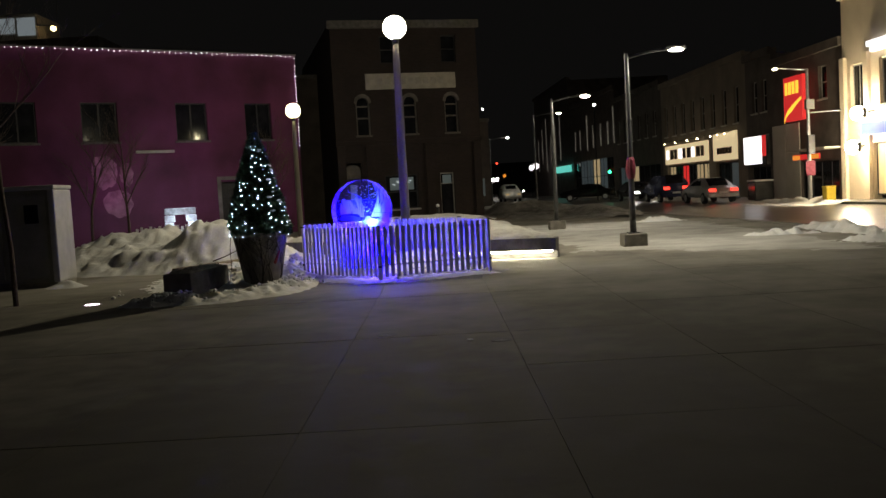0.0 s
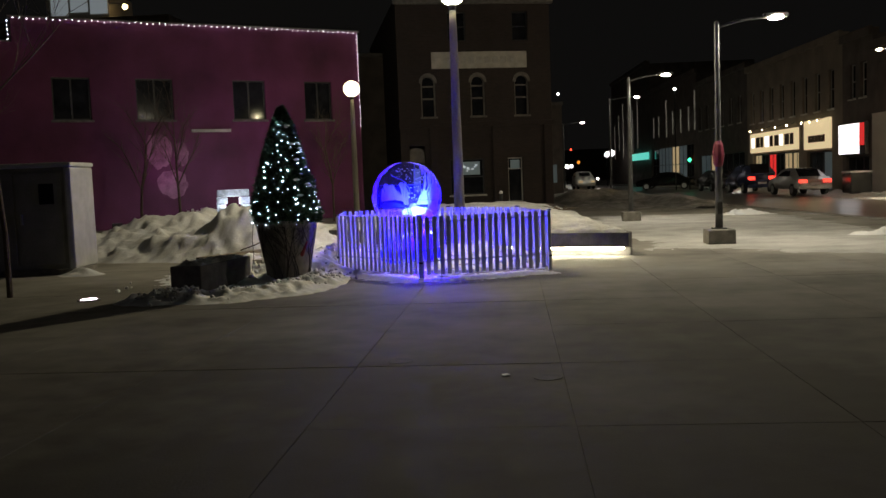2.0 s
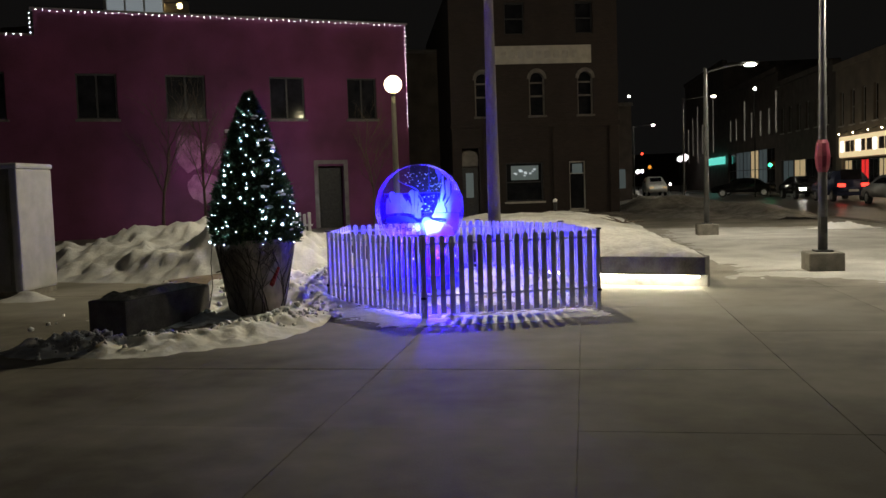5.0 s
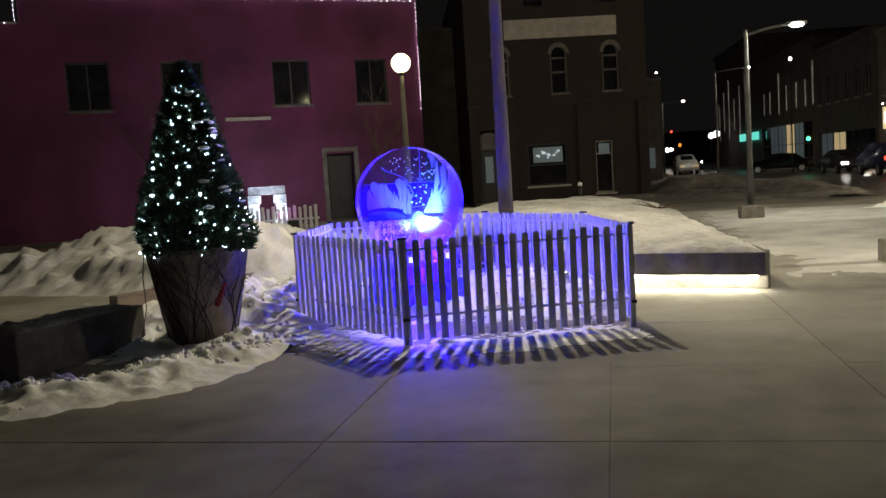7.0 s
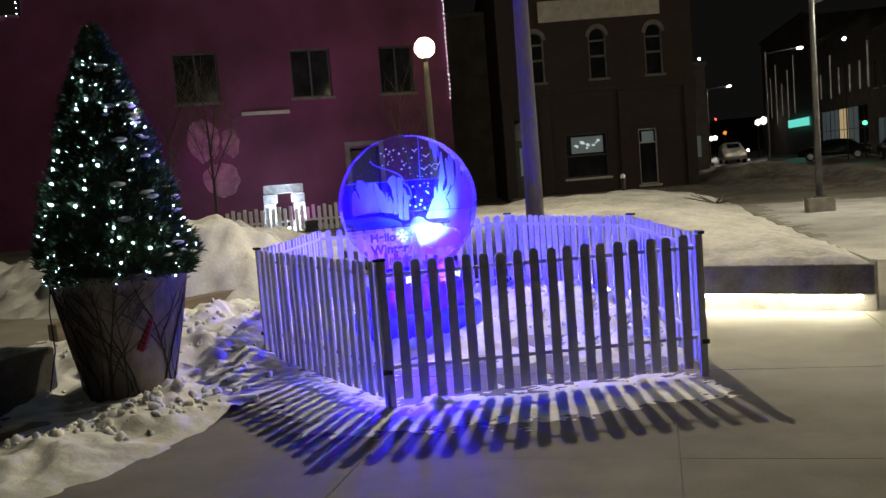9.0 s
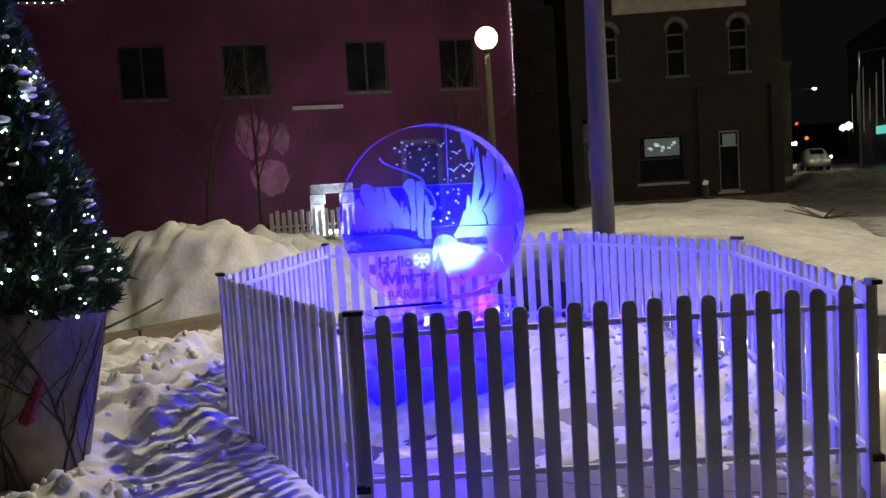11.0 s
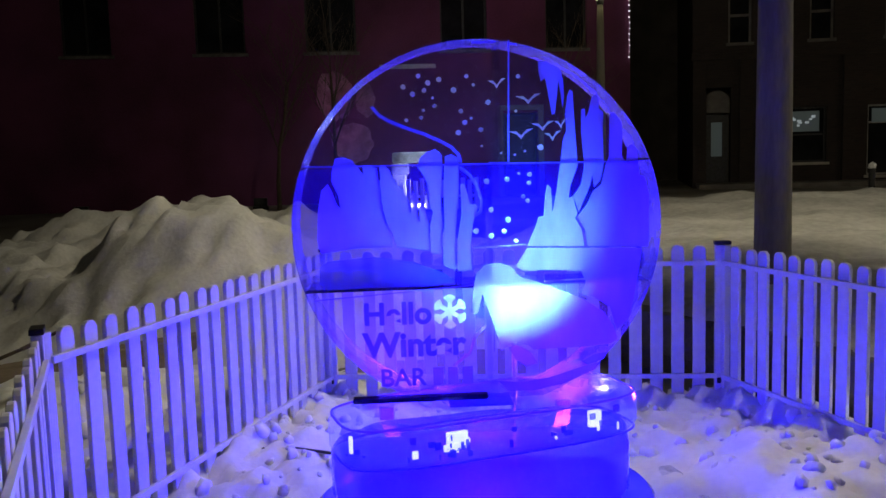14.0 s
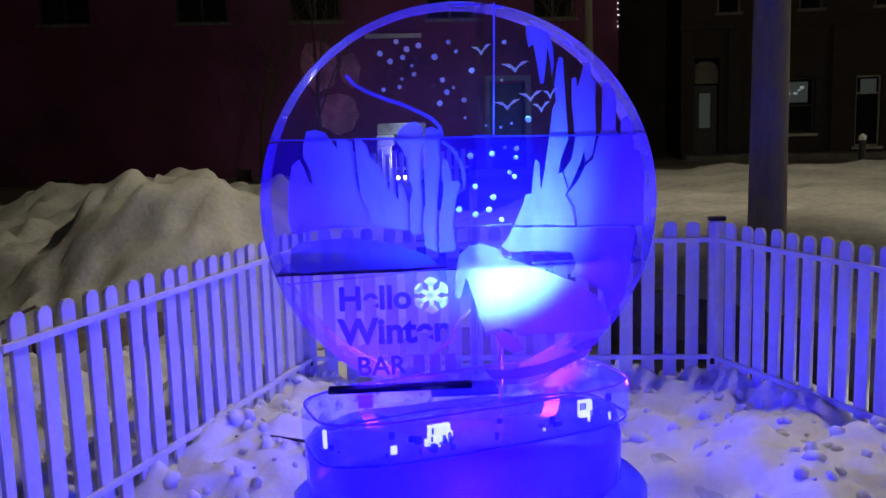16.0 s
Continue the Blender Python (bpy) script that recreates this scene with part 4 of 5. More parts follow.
def fringe_height(x, y):
    d = near_line(x, y, [(-4.6, 13.75), (-3.6, 13.75), (-2.9, 14.35), (-2.6, 15.6)])
    h = 0.15 * math.exp(-(d / 0.42) ** 2) + 0.16 * gauss(x, y, -3.5, 16.9, 1.1, 0.9) + 0.26 * gauss(x, y, -4.1, 18.7, 1.3, 1.1) + 0.16 * gauss(x, y, -3.1, 18.3, 0.5, 1.3)
    h += 0.10 * gauss(x, y, -4.3, 16.6, 1.2, 1.4)
    return h * (1 + 0.5 * lumps(x, y, 3, 11)) + 0.05 * lumps(x, y, 5, 12) * min(1, 9 * h) - 0.035


HEX = [(-1.13, 15.57), (0.87, 16.25), (0.37, 18.5), (-1.01, 19.93), (-3.0, 19.25), (-2.71, 17.12)]


def pen_height(x, y):
    d = inside(x, y, HEX)
    if d < -0.04:
        return -1
    h = 0.06 + 0.13 * math.exp(-d / 0.45) * min(1, max(0, (y - 16.6) / 1.2)) + 0.16 * gauss(x, y, -0.55, 18.75, 0.5, 0.6) + 0.1 * gauss(x, y, -2.5, 18.3, 0.35, 0.6)
    h -= 0.13 * gauss(x, y, -0.4, 17.6, 0.45, 0.35) + 0.10 * max(0, min(1, (17.3 - y) / 0.8))
    return h + 0.06 * lumps(x, y, 3.2, 21) + (0.03 + 0.05 * math.exp(-d / 0.5)) * lumps(x, y, 8, 22)


def dust_height(x, y):
    d = near_line(x, y, [(-2.6, 16.6), (-1.15, 15.3), (0.6, 15.95)])
    return 0.02 * math.exp(-(d / 0.45) ** 2) + 0.006 * lumps(x, y, 2.5, 31) + 0.006 * lumps(x, y, 9, 32) + 0.005 * lumps(x, y, 24, 33) - 0.012


heap("snow_bed", -4.3, 2.4, 18.2, 30.1, 0.05, bed_height, SNOW_BED, "smooth snow filling a long raised planter", "snow", floor=0.424)
heap("snow_bank", -12.5, -2.4, 19.4, 28.5, 0.07, bank_height, SNOW, "ploughed lumpy snow bank heaped up high", "snow bank")
heap("trodden_snow", -6.2, -2.2, 13.0, 20.3, 0.035, fringe_height, SNOW_TRODDEN, "trodden crumbly snow round the bench and tree pot", "snow")
heap("pen_snow", -3.1, 1.0, 15.5, 20.05, 0.035, pen_height, SNOW_TRODDEN, "trampled snow inside the picket fence", "snow")
heap("snow_dusting", -3.4, 2.0, 13.4, 17.3, 0.025, dust_height, SNOW_TRODDEN, "thin patchy snow scraped on the paving", "snow")


def snow_chunks(name, count, seed, place, height, size, mat, label):
    """Loose crumbs and clods lying on the snow."""
    q = random.Random(seed)
    base = bmesh.new()
    ball(base, (0, 0, 0), 1, 1)
    shape = [v.co.copy() for v in base.verts]
    tris = [[v.index for v in f.verts] for f in base.faces]
    base.free()
    verts, faces = [], []
    for k in range(count):
        x, y = place(q)
        h = height(x, y)
        if h < -0.5:
            continue
        r = q.uniform(*size) * q.uniform(0.5, 1.0)
        turn = Euler((q.uniform(0, 6), q.uniform(0, 6), q.uniform(0, 6))).to_matrix()
        n0 = len(verts)
        for c in shape:
            d = c * (1 + 0.45 * noise.noise(c * 1.7 + Vector((k, 0, 0))))
            d = turn @ Vector((d.x * 1.25, d.y, d.z * 0.8)) * r
            verts.append((x + d.x, y + d.y, max(h, 0) + 0.1 * r + d.z))
        faces += [[n0 + i for i in t] for t in tris]
    me = bpy.data.meshes.new(name)
    me.from_pydata(verts, [], faces)
    me.materials.append(mat)
    for f in me.polygons:
        f.use_smooth = True
    return tagged(new(name, me), label, "snow", "", "stuff")


def along_back(q):
    a, b = q.choice(((HEX[2], HEX[3]), (HEX[3], HEX[4]), (HEX[4], HEX[5]), (HEX[1], HEX[2])))
    t, w = q.random(), abs(q.gauss(0, 0.45))
    cx, cy = -1.1, 17.8
    x, y = a[0] + t * (b[0] - a[0]), a[1] + t * (b[1] - a[1])
    L = math.hypot(cx - x, cy - y)
    return x + (cx - x) / L * (0.05 + w), y + (cy - y) / L * (0.05 + w)


snow_chunks("pen_snow_clods", 500, 3, along_back, pen_height, (0.012, 0.045), SNOW_TRODDEN, "broken lumps of snow thrown along the fence")
snow_chunks("path_snow_clods", 260, 4, lambda q: (q.gauss(-3.7, 0.8), q.gauss(17.6, 1.3)), lambda x, y: fringe_height(x, y) if inside(x, y, HEX) < -0.05 and math.hypot(x + 3.31, y - 16.03) > 0.5 else -1, (0.015, 0.05), SNOW_TRODDEN, "crumbled snow kicked up beside the fence")
snow_chunks("edge_snow_clods", 500, 5, lambda q: (lambda t: (-4.6 + 2.1 * t + q.gauss(0, 0.15), 13.7 + 1.9 * t * t + q.gauss(0, 0.2)))(q.random()), fringe_height, (0.015, 0.05), SNOW_TRODDEN, "crumbled snow edge on the paving")


def roadside(x, y):
    h = 0.2 * gauss(x, y, 8.3, 21.6, 0.8, 0.3) + 0.22 * gauss(x, y, 7.8, 31.8, 0.8, 0.3) + 0.24 * gauss(x, y, 9.7, 18.3, 1.2, 0.7) + 0.25 * gauss(x, y, 10, 22, 0.4, 2)
    return h * (1 + 0.5 * lumps(x, y, 2.2, 41)) + 0.12 * lumps(x, y, 4, 42) * min(1, 8 * h) - 0.06


heap("roadside_snow", 6.5, 12.0, 16.5, 33.0, 0.06, roadside, SNOW_TRODDEN, "small snow heaps left along the kerb", "snow")


def far_snow(x, y):
    h = 0.55 * gauss(x, y, 5.6, 60, 2.6, 16) + 0.5 * gauss(x, y, 4, 50, 2.5, 2.0) + 0.4 * gauss(x, y, 8.0, 44, 1.2, 6)
    return h * (1 + 0.5 * lumps(x, y, 0.7, 51)) + 0.12 * lumps(x, y, 1.8, 52) * min(1, 6 * h) - 0.12


heap("far_snow_bank", 0.5, 10.0, 38.0, 85.0, 0.3, far_snow, SNOW_DUSTY, "dirty grey snow banks beside the street", "snow bank")
heap("pavement_snow", 15.4, 18.2, 38.0, 75.0, 0.16, lambda x, y: 0.3 * gauss(x, y, 17.15 - 0.055 * (y - 48), y, 0.4, 1) * (0.6 + 0.8 * lumps(x, y, 0.9, 61)) + 0.05 * lumps(x, y, 3, 62), SNOW, "low ridge of snow along the far kerb", "snow")


def plaza_frost(x, y):
    d = inside(x, y, [(2.9, 19.5), (8.4, 16), (8.9, 33), (3.2, 34)])
    return 0.012 * min(1, max(d / 1.2, -1)) + 0.004 * lumps(x, y, 0.8, 71) + 0.004 * lumps(x, y, 5, 72) - 0.002


heap("plaza_snow", 1.5, 9.0, 15.5, 34.5, 0.14, plaza_frost, SNOW_PACKED, "thin packed snow over the open paving", "snow")

# ---- planter wall with a light strip under its lip ----
pl = thing("raised_planter", pose(0, 0, 0), "dark stone raised planter edge lit from beneath", "planter")
front = PLANTER[:6]
for (ax, ay), (bx, by) in zip(front, front[1:]):
    L, a = math.hypot(bx - ax, by - ay), math.degrees(math.atan2(by - ay, bx - ax))
    m = pose(ax, ay, 0, 0, 0, a)
    w = part("coping", boxed(0, L, -0.3, 0.06, 0.17, 0.43, bevel=0.015), STONE_DARK, pl)
    w.matrix_local = m
    o = part("plinth", boxed(0, L, -0.3, -0.12, -0.03, 0.17), STONE_DARK, pl)
    o.matrix_local = m
    if ay > 20:
        continue
    o = part("light_strip", boxed(0.10 if ay < 18.5 else 0.0, L if ay < 19 else 0.45, -0.03, 0.02, 0.135, 0.168), STRIP_WARM, pl, "warm white light strip")
    o.matrix_local = m
for (ax, ay), (bx, by) in (((2.0, 25.0), (2.36, 18.25)), ((1.5, 30.0), (2.0, 25.0))):
    L, a = math.hypot(bx - ax, by - ay), math.degrees(math.atan2(by - ay, bx - ax))
    o = part("coping", boxed(0, L - (0.3 if ay < 26 else 0), -0.3, 0.06, 0.17, 0.43, bevel=0.015), STONE_DARK, pl)
    o.matrix_local = pose(ax, ay, 0, 0, 0, a)
    o = part("plinth", boxed(0, L - 0.3, -0.3, -0.12, -0.03, 0.17), STONE_DARK, pl)
    o.matrix_local = pose(ax, ay, 0, 0, 0, a)


# ---- picket fence ----
def picket_mesh():
    bm = bmesh.new()
    w, z0, z1 = 0.0325, 0.05, 0.95
    top = [(w, z1 - 0.026), (0.86 * w, z1 - 0.012), (0.52 * w, z1 - 0.002), (0.2 * w, z1), (-0.2 * w, z1), (-0.52 * w, z1 - 0.002), (-0.86 * w, z1 - 0.012), (-w, z1 - 0.026)]
    prism(bm, [(-w, z0), (w, z0)] + top, -0.010, 0.010)
    bmesh.ops.bevel(bm, geom=[e for e in bm.edges if abs(e.verts[0].co.y - e.verts[1].co.y) < 1e-6], offset=0.0025, segments=1, affect="EDGES")
    me = bpy.data.meshes.new("picket")
    bm.to_mesh(me)
    bm.free()
    me.materials.append(PICKET)
    return me


def screw_mesh():
    bm = bmesh.new()
    bmesh.ops.create_cone(bm, cap_ends=True, segments=8, radius1=0.006, radius2=0.004, depth=0.006, matrix=pose(0, 0, 0, 90, 0, 0))
    me = bpy.data.meshes.new("screw")
    bm.to_mesh(me)
    bm.free()
    me.materials.append(STEEL)
    return me


PICKET_MESH, SCREW_MESH = picket_mesh(), screw_mesh()


def fence_panel(a, b, count):
    """A panel from a to b; the pen lies on its left, at +y of its own frame."""
    L, turn = math.hypot(b[0] - a[0], b[1] - a[1]), math.degrees(math.atan2(b[1] - a[1], b[0] - a[0]))
    f = thing("fence_panel", pose(a[0], a[1], 0, 0, 0, turn), "white picket fence panel with rounded tops and two rails", "fence", "pen of fence panels")
    step = (L - 0.13) / count
    for i in range(count):
        x = 0.065 + step * (i + 0.5)
        p = shared("picket", PICKET_MESH, f, pose(x, 0.004 * math.sin(i * 2.7), 0.004 * math.sin(i * 1.9), 0, 0.5 * math.sin(i * 3.1), 0))
        for z in (0.26, 0.86):
            shared("screw", SCREW_MESH, p, pose(0, -0.012, z))
    for z in (0.26, 0.86):
        part("rail", boxed(0.03, L - 0.03, 0.012, 0.03, z - 0.012, z + 0.012, bevel=0.003), PICKET, f)
    for x in (0.022, L - 0.022):
        part("post", boxed(x - 0.018, x + 0.018, -0.018, 0.018, 0.0, 0.95, bevel=0.004), PICKET, f)
    part("hinge", boxed(-0.04, 0.045, -0.022, 0.022, 0.952, 0.972, bevel=0.004), BLACK, f, "black plastic corner clip")
    part("hinge", boxed(-0.03, 0.03, -0.024, 0.024, 0.22, 0.25, bevel=0.004), BLACK, f)
    return f


for a, b in zip(HEX, HEX[1:] + HEX[:1]):
    fence_panel(a, b, 18)

# ---- ice sculpture ----
DISC = pose(-1.545, 17.914, 0, 0, 0, 27.3)
globe = thing("ice_sculpture", DISC, "snow-globe ice sculpture of clear carved blocks, lit blue", "ice sculpture")
R, CZ, T = 0.619, 1.22, 0.25


def disc_block(x0, x1, z0, z1, mat):
    """The piece of the round disc between two uprights and two levels."""
    g, n = 0.0025, 40
    lo, hi = z0 + g, min(z1 - g, CZ + R - 1e-4)
    lo = max(lo, CZ - R + 1e-4)
    left, right = [], []
    for i in range(n + 1):
        z = lo + (hi - lo) * (0.5 - 0.5 * math.cos(math.pi * i / n))
        w = math.sqrt(max(R * R - (z - CZ) ** 2, 1e-8))
        l, r = max(-w, x0 + g), min(w, x1 - g)
        if r - l > 0.004:
            left.append((l, z)), right.append((r, z))
    bm = prism(bmesh.new(), left[::-1] + right, 0, T)
    ob = part("ice_block", bm, mat, globe)
    ob.data.materials.append(ICE_RIM)
    for p in ob.data.polygons:
        c = p.center
        if abs(p.normal.y) < 0.5 and math.hypot(c.x, c.z - CZ) > R - 0.012:
            p.material_index = 1
    return ob


disc_block(-1, 0.085, 1.432, 3, ICE_CLEAR)
disc_block(0.085, 1, 1.432, 3, ICE_CLEAR)
disc_block(-1, 0.05, 1.02, 1.432, ICE_GLOW)
disc_block(0.05, 1, 1.02, 1.432, ICE_GLOW)
disc_block(-1, 0.04, 0.635, 1.02, ICE_MID)
disc_block(0.04, 1, 0.635, 1.02, ICE_MID)


def frost_front(ob):
    """Frosted where the tool cut, clear behind."""
    ob.data.materials.append(ICE_CLEAR)
    for f in ob.data.polygons:
        f.material_index = 1 if f.normal.y > 0.5 else 0
    return ob


def plate(name, outline, mat=None, y=-0.008):
    return frost_front(part(name, prism(bmesh.new(), outline, y, y + 0.006), mat or ICE_ETCH, globe))


def stroke(name, pts, w, mat=None):
    """A frosted line of even width along a chain of points."""
    left, right = [], []
    for i, (x, z) in enumerate(pts):
        a, b = pts[max(i - 1, 0)], pts[min(i + 1, len(pts) - 1)]
        d = Vector((b[0] - a[0], b[1] - a[1])).normalized() * w / 2
        left.append((x - d.y, z + d.x)), right.append((x + d.y, z - d.x))
    return plate(name, left + right[::-1], mat)


# frosted carving: the cliffs and pinnacles
plate("etched_cliff", [(-0.534, 1.188), (-0.529, 1.288), (-0.515, 1.36), (-0.493, 1.38), (-0.482, 1.359), (-0.466, 1.312), (-0.454, 1.298), (-0.46, 1.343), (-0.48, 1.388), (-0.478, 1.421), (-0.466, 1.464), (-0.44, 1.467), (-0.41, 1.458), (-0.386, 1.423), (-0.374, 1.407), (-0.377, 1.44), (-0.354, 1.435), (-0.329, 1.429), (-0.327, 1.406), (-0.32, 1.323), (-0.31, 1.254), (-0.289, 1.211), (-0.287, 1.166), (-0.398, 1.166), (-0.524, 1.151)])
plate("etched_spire", [(-0.321, 1.431), (-0.308, 1.438), (-0.288, 1.42), (-0.274, 1.378), (-0.249, 1.351), (-0.229, 1.314), (-0.222, 1.275), (-0.215, 1.342), (-0.202, 1.34), (-0.201, 1.261), (-0.194, 1.245), (-0.193, 1.303), (-0.183, 1.305), (-0.171, 1.276), (-0.162, 1.233), (-0.165, 1.149), (-0.274, 1.165), (-0.285, 1.208), (-0.308, 1.259), (-0.317, 1.333)])
plate("etched_spire", [(-0.197, 1.431), (-0.186, 1.458), (-0.161, 1.478), (-0.135, 1.485), (-0.115, 1.466), (-0.113, 1.43), (-0.121, 1.316), (-0.118, 1.232), (-0.126, 1.136), (-0.159, 1.138), (-0.16, 1.18), (-0.16, 1.233), (-0.149, 1.275), (-0.158, 1.307), (-0.161, 1.359), (-0.177, 1.401)])
plate("etched_spire", [(-0.104, 1.461), (-0.083, 1.467), (-0.063, 1.455), (-0.06, 1.429), (-0.06, 1.345), (-0.069, 1.272), (-0.076, 1.188), (-0.078, 1.076), (-0.116, 1.099), (-0.121, 1.179), (-0.111, 1.231), (-0.112, 1.337)])
plate("etched_spire", [(-0.056, 1.366), (-0.044, 1.368), (-0.035, 1.345), (-0.025, 1.297), (-0.009, 1.302), (0.001, 1.286), (-0.015, 1.239), (-0.024, 1.175), (-0.024, 1.122), (-0.019, 1.079), (-0.072, 1.076), (-0.07, 1.177), (-0.054, 1.272)])
plate("etched_drift", [(-0.531, 1.104), (-0.504, 1.124), (-0.347, 1.134), (-0.221, 1.113), (-0.117, 1.072), (-0.08, 1.043), (-0.161, 1.03), (-0.351, 1.032), (-0.509, 1.028), (-0.534, 1.05)], ICE_DEEP)
plate("etched_spire", [(0.163, 1.153), (0.174, 1.179), (0.194, 1.221), (0.202, 1.25), (0.22, 1.252), (0.227, 1.326), (0.235, 1.357), (0.246, 1.346), (0.25, 1.261), (0.263, 1.324), (0.279, 1.429), (0.29, 1.512), (0.301, 1.532), (0.296, 1.583), (0.305, 1.645), (0.313, 1.667), (0.323, 1.662), (0.326, 1.603), (0.332, 1.5), (0.337, 1.417), (0.313, 1.354), (0.305, 1.31), (0.319, 1.314), (0.335, 1.259), (0.325, 1.243), (0.348, 1.203), (0.356, 1.146)])
plate("etched_spire", [(0.321, 1.316), (0.347, 1.353), (0.36, 1.416), (0.35, 1.53), (0.351, 1.602), (0.363, 1.604), (0.366, 1.571), (0.375, 1.592), (0.386, 1.637), (0.397, 1.652), (0.41, 1.637), (0.41, 1.603), (0.425, 1.59), (0.422, 1.528), (0.424, 1.424), (0.413, 1.367), (0.392, 1.344), (0.387, 1.384), (0.375, 1.342), (0.339, 1.263)])
plate("etched_cliff", [(0.365, 1.145), (0.359, 1.204), (0.333, 1.246), (0.368, 1.289), (0.39, 1.333), (0.416, 1.351), (0.431, 1.414), (0.443, 1.445), (0.446, 1.585), (0.46, 1.589), (0.484, 1.558), (0.488, 1.527), (0.486, 1.443), (0.501, 1.422), (0.505, 1.474), (0.52, 1.484), (0.537, 1.463), (0.544, 1.379), (0.561, 1.373), (0.577, 1.314), (0.573, 1.138)])
plate("etched_cliff", [(0.163, 1.148), (0.124, 1.089), (0.145, 1.069), (0.237, 1.069), (0.345, 1.062), (0.361, 1.026), (0.344, 0.983), (0.382, 0.976), (0.442, 0.935), (0.464, 0.857), (0.508, 0.899), (0.527, 0.987), (0.54, 1.063), (0.551, 1.134)])
plate("etched_icicle", [(0.21, 1.763), (0.236, 1.76), (0.282, 1.738), (0.292, 1.696), (0.295, 1.645), (0.289, 1.609), (0.284, 1.655), (0.276, 1.696), (0.272, 1.656), (0.263, 1.589), (0.254, 1.587), (0.244, 1.646), (0.233, 1.707), (0.219, 1.697), (0.212, 1.728)])
# rounded plain mounds standing for the carved form
plate("etched_mound", [(-0.02, 1.03), (-0.01, 1.068), (0.022, 1.095), (0.065, 1.102), (0.108, 1.085), (0.134, 1.051), (0.193, 1.033), (0.268, 1.003), (0.355, 0.966), (0.42, 0.92), (0.453, 0.869), (0.466, 0.824), (0.441, 0.811), (0.375, 0.805), (0.31, 0.803), (0.244, 0.802), (0.178, 0.8), (0.159, 0.817), (0.113, 0.828), (0.069, 0.802), (0.059, 0.841), (0.039, 0.908), (0.024, 0.952), (0.009, 0.997), (-0.009, 0.932), (-0.03, 0.933), (-0.025, 0.987)], y=-0.012)
plate("etched_mound", [(0.093, 0.81), (0.124, 0.818), (0.167, 0.794), (0.191, 0.755), (0.155, 0.742), (0.114, 0.77)], y=-0.012)
plate("etched_drift", [(0.056, 0.697), (0.132, 0.688), (0.231, 0.7), (0.342, 0.734), (0.408, 0.748), (0.386, 0.721), (0.286, 0.68), (0.176, 0.657), (0.088, 0.659)], ICE_TEXT)
plate("etched_drift", [(0.342, 0.753), (0.386, 0.777), (0.43, 0.783), (0.419, 0.759), (0.364, 0.739)], ICE_TEXT)
stroke("etched_ridge_line", [(-0.34, 1.629), (-0.316, 1.6), (-0.281, 1.579), (-0.225, 1.555), (-0.174, 1.537), (-0.123, 1.513), (-0.083, 1.491), (-0.059, 1.465), (-0.053, 1.437)], 0.011)
stroke("etched_ridge_line", [(-0.056, 1.423), (-0.023, 1.396), (0.002, 1.354), (0.013, 1.312), (0.01, 1.275), (-0.008, 1.262)], 0.01)
stroke("etched_ridge_line", [(-0.095, 0.754), (-0.039, 0.796), (-0.018, 0.856), (0.019, 0.889)], 0.01)
stroke("etched_ridge_line", [(-0.029, 0.938), (-0.015, 0.976), (0.009, 1.007)], 0.01)
stroke("seam_line", [(-0.565, 1.439), (0.561, 1.426)], 0.005)
stroke("seam_line", [(0.115, 1.832), (0.106, 1.436)], 0.005)
stroke("seam_line", [(-0.029, 1.152), (0.158, 1.158)], 0.005)
stroke("seam_line", [(0.041, 1.436), (0.104, 1.434)], 0.005)
stroke("seam_line", [(-0.553, 0.994), (-0.022, 1.027)], 0.004)
stroke("seam_line", [(0.22, 1.032), (0.431, 1.036)], 0.004)
stroke("seam_line", [(0.05, 1.022), (0.044, 0.798)], 0.004)
stroke("seam_line", [(-0.006, 1.827), (0.071, 1.827)], 0.006)
stroke("seam_line", [(0.118, 1.82), (0.143, 1.818)], 0.006)
# falling flakes and small chevrons
for r, spots in ((0.0078, [(-0.184, 1.724), (-0.234, 1.69), (-0.153, 1.701), (-0.204, 1.666), (-0.166, 1.677), (-0.133, 1.626), (-0.178, 1.589), (-0.227, 1.582), (-0.026, 1.719), (-0.047, 1.607), (-0.035, 1.57), (-0.057, 1.537), (0.043, 1.633), (0.017, 1.545), (0.144, 1.715)]),
                 (0.0048, [(-0.139, 1.652), (-0.17, 1.613), (-0.004, 1.691), (-0.014, 1.583), (0.134, 1.602), (0.019, 1.491), (0.083, 1.466), (0.128, 1.459), (0.162, 1.47), (0.14, 1.397)]),
                 (0.0088, [(-0.117, 1.711), (-0.069, 1.676), (0.214, 1.481), (0.032, 1.374), (0.1, 1.379), (0.176, 1.393), (0.173, 1.365), (0.153, 1.32), (0.168, 1.306), (0.045, 1.279), (0.101, 1.244), (-0.007, 1.21), (0.044, 1.192), (0.087, 1.206), (0.126, 1.173)])):
    for i, (x, z) in enumerate(spots):
        q = r * (1 + 0.18 * math.sin(7.0 * i))
        plate("etched_snowflake_dot", [(x + q * (1 + 0.12 * math.sin(3 * i + 2 * k)) * math.cos(math.pi * k / 4 + i), z + q * math.sin(math.pi * k / 4 + i)) for k in range(8)], ICE_DOT)
for x, z, s in ((0.073, 1.691, 0.03), (0.176, 1.638, 0.042), (0.222, 1.548, 0.037), (0.15, 1.524, 0.04), (0.255, 1.515, 0.028), (0.283, 1.554, 0.022)):
    plate("etched_chevron", [(x - s, z + 0.012), (x - s * 0.4, z + 0.012), (x, z - 0.002), (x + s * 0.5, z + 0.018), (x + s, z + 0.02), (x + s * 0.3, z + 0.002), (x, z - 0.014), (x - s * 0.3, z)], ICE_DOT)
